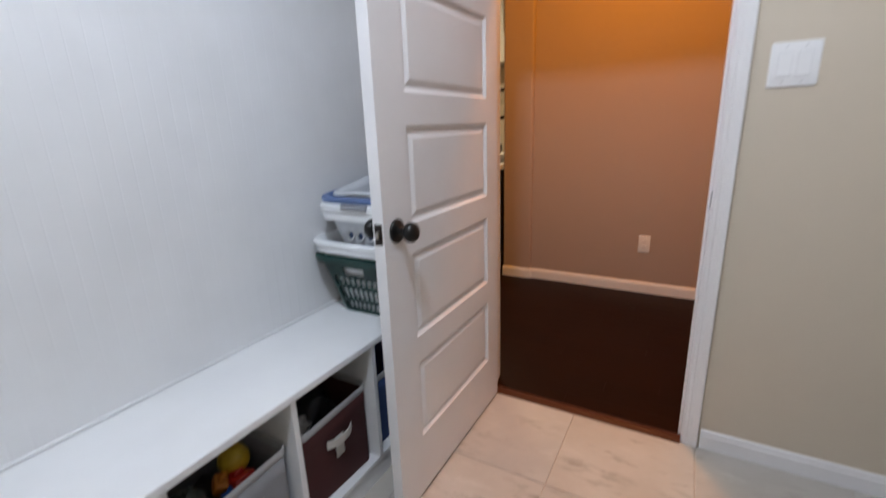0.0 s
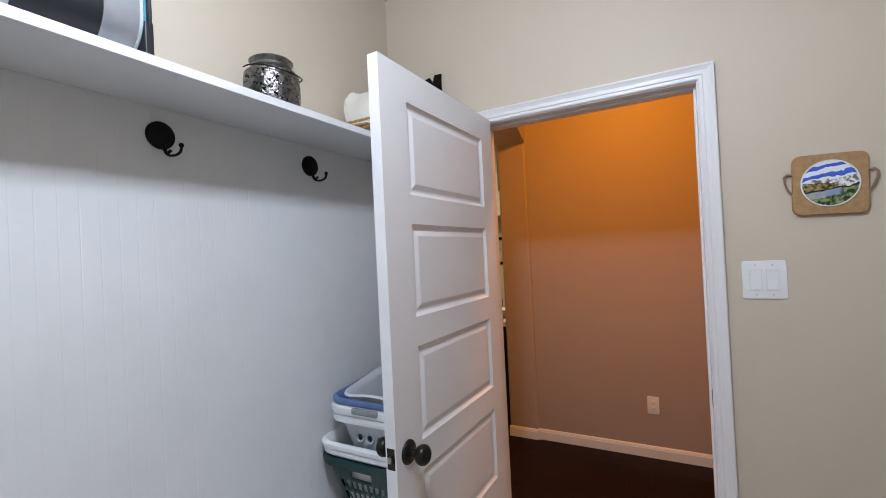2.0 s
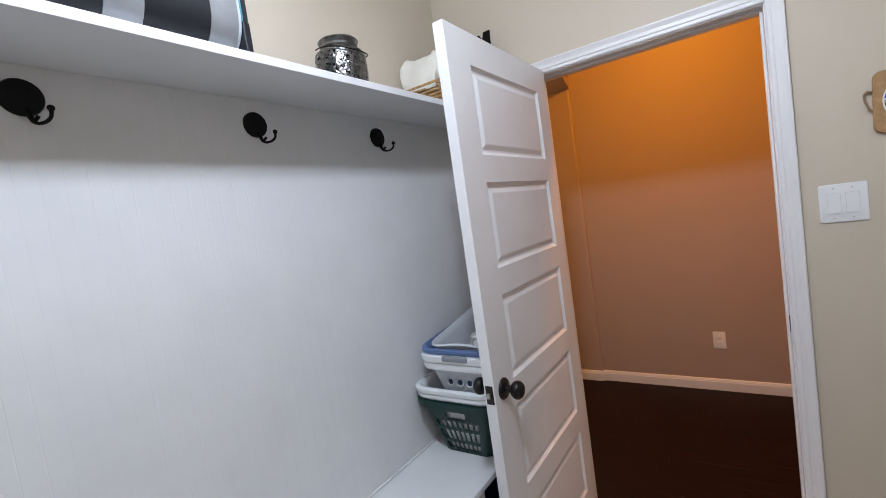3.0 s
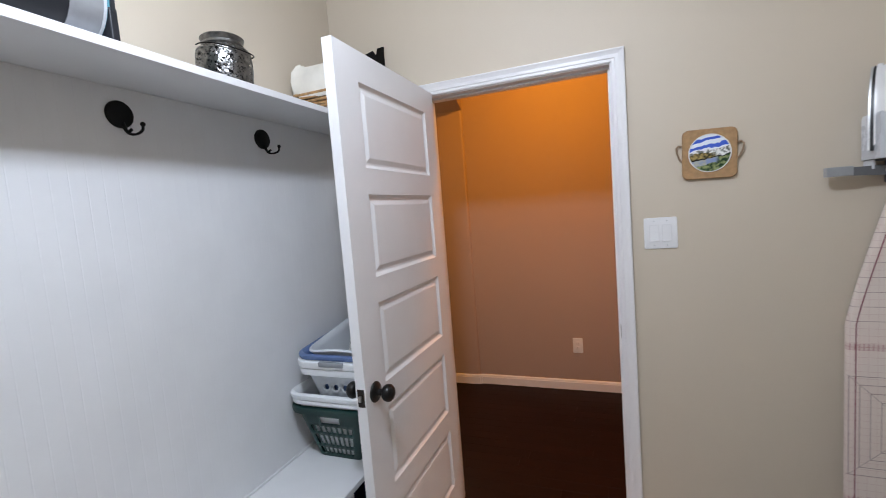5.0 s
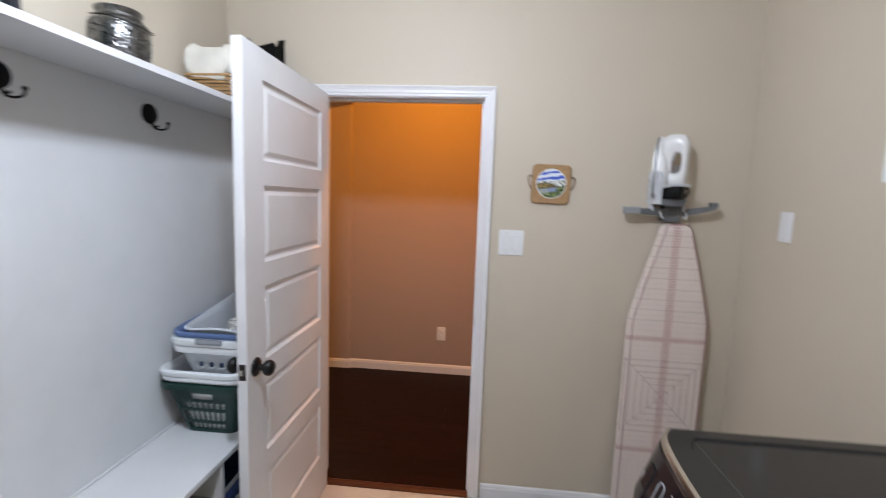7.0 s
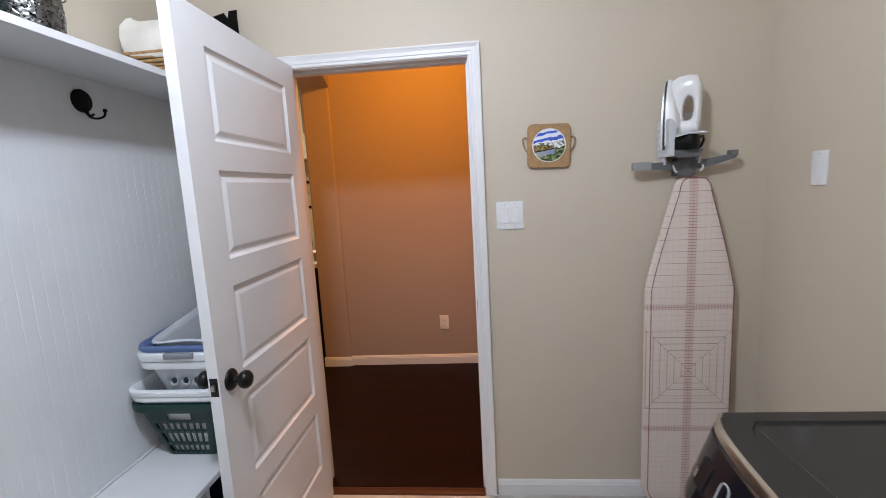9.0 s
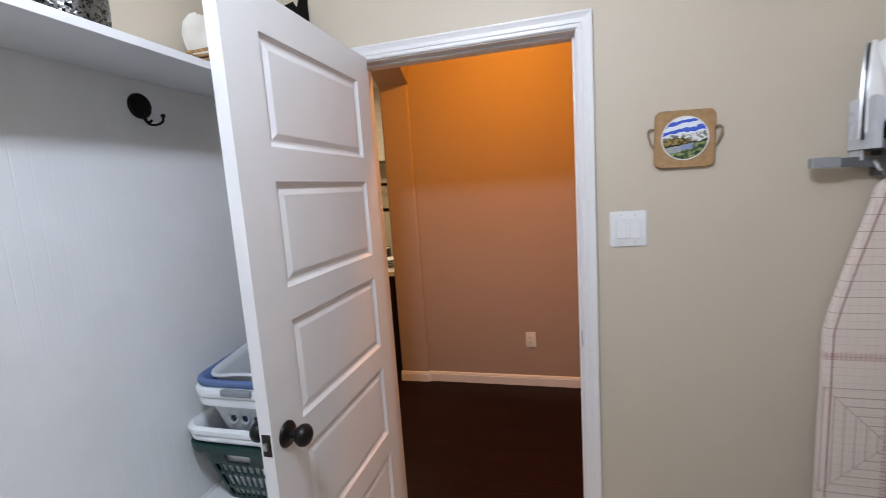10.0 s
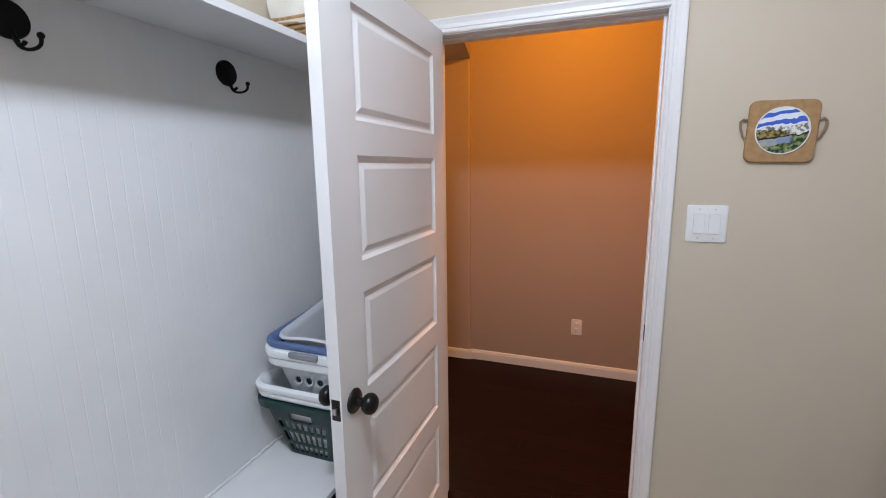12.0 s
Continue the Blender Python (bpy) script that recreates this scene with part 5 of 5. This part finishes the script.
def fabric_bin(label, unit, mat, strap_mat, high=0.30):
    """A soft square bin in the cubby whose north side is divider number unit."""
    yc = NORTH - PITCH * (unit + 0.5)
    ob = empty("storage_bin", 0.268, yc, 0.0956)
    tagged(ob, label, "storage bin", "bins in the bench")
    w, d = 0.300, PITCH - 0.040
    bm = bmesh.new()
    loops = []
    for f in (0.0, 0.02, 0.25, 0.5, 0.75, 0.94):
        pts = rounded(w * (0.95 + 0.05 * f), d * (0.95 + 0.05 * f), 0.016, 3)
        loops.append([(x + 0.006 * math.sin(f * 3 + y * 12), y, f * high - (0.046 * f * f * math.cos(min(1.0, abs(y) / (d / 2)) * math.pi / 2))) for x, y in pts])
    rows = rings(bm, loops, True, False)
    bm.faces.new(rows[0][::-1])
    body = part("fabric_body", bm, mat, ob, "", True)
    mod = body.modifiers.new("cloth", "SOLIDIFY")
    mod.thickness = 0.003
    bm = bmesh.new()
    top = loops[-1]
    rings(bm, [[(x * g, y * g, z + h) for x, y, z in top] for g, h in ((1.006, -0.004), (1.014, 0.0), (1.012, 0.018), (1.0, 0.021), (0.985, 0.018), (0.983, -0.004))], True, False)
    part("rim_trim", bm, GREY_TRIM, ob, "grey felt rim", True)
    bm = bmesh.new()
    xs = w / 2 + 0.004
    pts = [(xs, -0.055), (xs + 0.014, -0.030), (xs + 0.018, 0.0), (xs + 0.014, 0.030), (xs, 0.055)]
    rings(bm, [[(x, y, high * 0.66 - 0.014), (x + 0.003, y, high * 0.66 - 0.014), (x + 0.003, y, high * 0.66 + 0.014), (x, y, high * 0.66 + 0.014)] for x, y in pts])
    part("strap_handle", bm, strap_mat, ob, "fabric strap handle", True)
    part("strap_patch", boxes((xs - 0.004, xs + 0.001, -0.017, 0.017, high * 0.42, high * 0.66), bevel=0.0006), strap_mat, ob)
    return ob


STRAP = surface("pale_strap", (0.52, 0.50, 0.47), 0.85, grain=500, relief=0.3)
fabric_bin("burgundy fabric storage bin with grey felt rim in a cubby", 2, surface("burgundy_fabric", (0.050, 0.008, 0.008), 0.8, vary=0.1, grain=500, relief=0.3), STRAP)
fabric_bin("grey fabric storage bin full of small toys", 3, surface("grey_fabric", (0.27, 0.27, 0.29), 0.85, vary=0.06, grain=500, relief=0.3), STRAP)
fabric_bin("blue fabric storage bin in a cubby", 1, surface("blue_fabric", (0.03, 0.06, 0.17), 0.85, vary=0.06, grain=500, relief=0.3), STRAP)
y2, y3 = NORTH - PITCH * 2.5, NORTH - PITCH * 3.5
cloth_lump("dark_clothing", "black crumpled clothing in the burgundy bin", 0.262, y2, 0.200, 0.23, 0.25, 0.24, BLACK_FABRIC, 5.0, "clothing")
cloth_lump("grey_scarf", "pale grey scarf among dark clothing", 0.33, y2 - 0.075, 0.305, 0.075, 0.07, 0.09, GREY_TRIM, 8.0, "clothing")
cloth_lump("green_cloth", "grey green cloth in the toy bin", 0.30, y3 - 0.07, 0.190, 0.16, 0.12, 0.24, surface("grey_green_cloth", (0.10, 0.13, 0.12), 0.85), 11.0, "cloth")
for nm, lab, dx, dy, dz, s, col in (("toy_ball", "yellow toy ball in the grey bin", 0.02, 0.075, 0.36, 0.042, (0.62, 0.42, 0.03)), ("toy_block", "bright red toy in the grey bin", 0.07, 0.055, 0.315, 0.050, (0.55, 0.02, 0.02)),
                                    ("toy_car", "blue toy in the grey bin", 0.09, 0.005, 0.320, 0.032, (0.03, 0.12, 0.50)), ("toy_block", "orange toy in the grey bin", 0.05, 0.010, 0.345, 0.030, (0.60, 0.20, 0.02)), ("toy_block", "red toy lying low in the grey bin", 0.095, -0.03, 0.290, 0.036, (0.50, 0.03, 0.03))):
    bm = bmesh.new()
    if nm == "toy_ball":
        bmesh.ops.create_icosphere(bm, subdivisions=3, radius=s)
    elif nm == "toy_car":
        box(bm, -s, s, -s * 0.5, s * 0.5, -s * 0.4, s * 0.1, 0.006)
        box(bm, -s * 0.5, s * 0.4, -s * 0.42, s * 0.42, s * 0.08, s * 0.6, 0.006)
    else:
        box(bm, -s * 0.8, s * 0.8, -s * 0.6, s * 0.6, -s * 0.6, s * 0.6, 0.008)
        box(bm, -s * 0.3, s * 0.3, -s * 0.3, s * 0.3, s * 0.58, s * 0.85, 0.005)
    ob = mesh_object(nm, bm, surface("toy_" + lab.split()[0], col, 0.35, relief=0.02), None, True)
    ob.matrix_world = pose(0.268 + dx, y3 + dy, dz, 20 * math.sin(dx * 90), 25 * math.cos(dy * 50), 40 * math.sin(dz * 70))
    tagged(ob, lab, "toy", "toys in the grey bin")
cloth_lump("toy_heap", "dark stuffing of mixed toys at the bottom of the bin", 0.268, y3 + 0.02, 0.105, 0.25, 0.25, 0.24, surface("dark_toy_mix", (0.06, 0.05, 0.05), 0.7, vary=0.3), 2.0, "toy")

# ---- kitchen seen past the hall ----
ESPRESSO = dark_wood("espresso_cabinet", (0.020, 0.012, 0.010))
COUNTER = surface("pale_counter", (0.68, 0.66, 0.62), 0.25, vary=0.06, scale=30)
kx0, kx1, ky0, ky1 = -2.2, -0.02, HALL_N + 0.03, HALL_N + 0.66
for k in range(4):
    xa, xb = kx0 + (kx1 - kx0) * k / 4, kx0 + (kx1 - kx0) * (k + 1) / 4
    ob = empty("base_cabinet", (xa + xb) / 2, (ky0 + ky1) / 2, 0)
    tagged(ob, "dark espresso wooden kitchen base cabinet", "cabinet", "kitchen cabinets")
    mm = Matrix.Translation((-(xa + xb) / 2, -(ky0 + ky1) / 2, 0))
    for nm, d in (("carcass", (xa + 0.001, xb - 0.001, ky0 + 0.02, ky1, 0.0, 0.875)), ("cabinet_door", (xa + 0.004, xb - 0.004, ky0, ky0 + 0.019, 0.11, 0.70)), ("drawer_front", (xa + 0.004, xb - 0.004, ky0, ky0 + 0.019, 0.71, 0.87))):
        bm = boxes(d, bevel=0.002)
        bm.transform(mm)
        part(nm, bm, ESPRESSO, ob)
tagged(mesh_object("countertop", boxes((kx0, kx1 + 0.02, ky0 - 0.03, ky1, 0.876, 0.916), bevel=0.004), COUNTER), "pale stone kitchen worktop on dark cabinets", "worktop")
# things on the worktop
for k in range(4):
    bm = bmesh.new()
    lathe(bm, [(0.0, 0.0), (0.055, 0.0), (0.060, 0.004), (0.098, 0.014), (0.100, 0.018), (0.092, 0.017), (0.055, 0.008), (0.0, 0.008)], 30)
    ob = mesh_object("plate", bm, PLATE, None, True)
    ob.location = (-0.16 + 0.004 * k, ky0 + 0.22, 0.9165 + 0.017 * k)
    tagged(ob, "white dinner plate in a stack on the worktop", "plate", "plates on the worktop")
pan = empty("black_pot", -0.30, ky0 + 0.40, 0.9165)
tagged(pan, "black cooking pot with a lid on the worktop", "pot")
bm = bmesh.new()
lathe(bm, [(0.0, 0.0), (0.095, 0.0), (0.100, 0.006), (0.102, 0.13), (0.106, 0.134), (0.100, 0.136), (0.0, 0.136)], 32)
part("pot_body", bm, BLACK_PLASTIC, pan, "", True)
bm = bmesh.new()
lathe(bm, [(0.105, 0.136), (0.100, 0.146), (0.05, 0.160), (0.014, 0.164), (0.014, 0.180), (0.022, 0.190), (0.0, 0.194)], 32)
part("pot_lid", bm, CHROME, pan, "bright steel lid", True)
# framed picture on the far wall, hanging lamp shade
fr = empty("picture_frame", -1.04, 6.0, 1.50)
tagged(fr, "small dark framed picture on the cream kitchen wall", "picture")
part("frame_wood", boxes((-0.30, 0.30, -0.022, -0.001, -0.20, -0.16), (-0.30, 0.30, -0.022, -0.001, 0.16, 0.20), (-0.30, -0.26, -0.022, -0.001, -0.16, 0.16), (0.26, 0.30, -0.022, -0.001, -0.16, 0.16), bevel=0.003), ESPRESSO, fr)
part("print", boxes((-0.26, 0.26, -0.008, -0.002, -0.16, 0.16)), surface("faded_print", (0.52, 0.44, 0.34), 0.5, vary=0.25, scale=9), fr, "faded tan print")
hd = empty("range_hood", -1.05, 5.80, 1.98)
tagged(hd, "pale kitchen range hood on the far wall", "range hood")
bm = bmesh.new()
rings(bm, [[(x, y, z) for x, y in ((-w, -0.24), (w, -0.24), (w, 0.19), (-w, 0.19))] for w, z in ((0.42, 0.0), (0.42, 0.09), (0.30, 0.20), (0.16, 0.34), (0.16, 0.92))])
part("hood_body", bm, COUNTER, hd)

# ---- hanging lamp of the laundry room ----
cl = empty("ceiling_light", GLOBE_X, GLOBE_Y, HIGH)
tagged(cl, "white bulb hanging on a short dark rod", "ceiling light")
bm = bmesh.new()
lathe(bm, [(0.0, 0.0), (0.062, -0.001), (0.060, -0.016), (0.030, -0.026), (0.0, -0.028)], 28)
part("canopy", bm, PLATE, cl, "", True)
drop = HIGH - GLOBE_Z
bm = bmesh.new()
lathe(bm, [(0.005, -0.026), (0.005, -drop + 0.085), (0.014, -drop + 0.084), (0.014, -drop + 0.030)], 12)
part("rod", bm, DARK_BRONZE, cl, "thin dark rod", True)
bm = bmesh.new()
lathe(bm, [(0.0, -drop + 0.030)] + [(0.026 * math.sin(radians(a)), -drop + 0.030 * math.cos(radians(a))) for a in range(20, 180, 16)] + [(0.0, -drop - 0.030)], 20)
part("light_bulb", bm, BOTTLE_WHITE, cl, "white frosted bulb", True)

# ---- floor pieces ----
SIZE, JX, JY = 0.457, 0.975, 1.273
tile_mesh = {}


def piece(cache, name, w, d, h, mat, bevel):
    key = (round(w, 4), round(d, 4))
    if key not in cache:
        bm = bmesh.new()
        loops = [[(x, y, z) for x, y in ((-w / 2 + e, -d / 2 + e), (w / 2 - e, -d / 2 + e), (w / 2 - e, d / 2 - e), (-w / 2 + e, d / 2 - e))] for e, z in ((0.0, -h), (0.0, -bevel), (bevel, 0.0))]
        rings(bm, loops)
        me = bpy.data.meshes.new(name)
        bmesh.ops.recalc_face_normals(bm, faces=bm.faces)
        bm.to_mesh(me)
        bm.free()
        me.materials.append(mat)
        cache[key] = me
    return cache[key]


xs = [JX + SIZE * k for k in range(-2, 4)]
ys = [JY + SIZE * k for k in range(-6, 2)]
for xa in xs:
    for ya in ys:
        a, b = max(xa, LEFT - 0.02), min(xa + SIZE, RIGHT + 0.02)
        c, d = max(ya, SOUTH - 0.02), min(ya + SIZE, NORTH - 0.004)
        if b - a < 0.02 or d - c < 0.02:
            continue
        ob = new("tile", piece(tile_mesh, "tile", b - a - 0.004, d - c - 0.004, 0.0035, TILE, 0.0012))
        ob.parent = floor
        ob.location = ((a + b) / 2, (c + d) / 2, 0.0)
plank_mesh = {}
rng = random.Random(11)
y = HALL_S - 0.078
while y < HALL_N + 0.4:
    x = KW + 0.9 * rng.random() + 1.6
    while x < 2.6:
        ln = rng.choice((0.6, 0.9, 1.2))
        b = min(x + ln, 2.6)
        if b - x > 0.05:
            ob = new("plank", piece(plank_mesh, "plank", round(b - x, 2) - 0.0005, 0.0846, 0.0028, WOOD, 0.0004))
            ob.parent = hall_floor
            ob.location = ((x + b) / 2, y + 0.0425, 0.0)
        x += ln
    y += 0.085
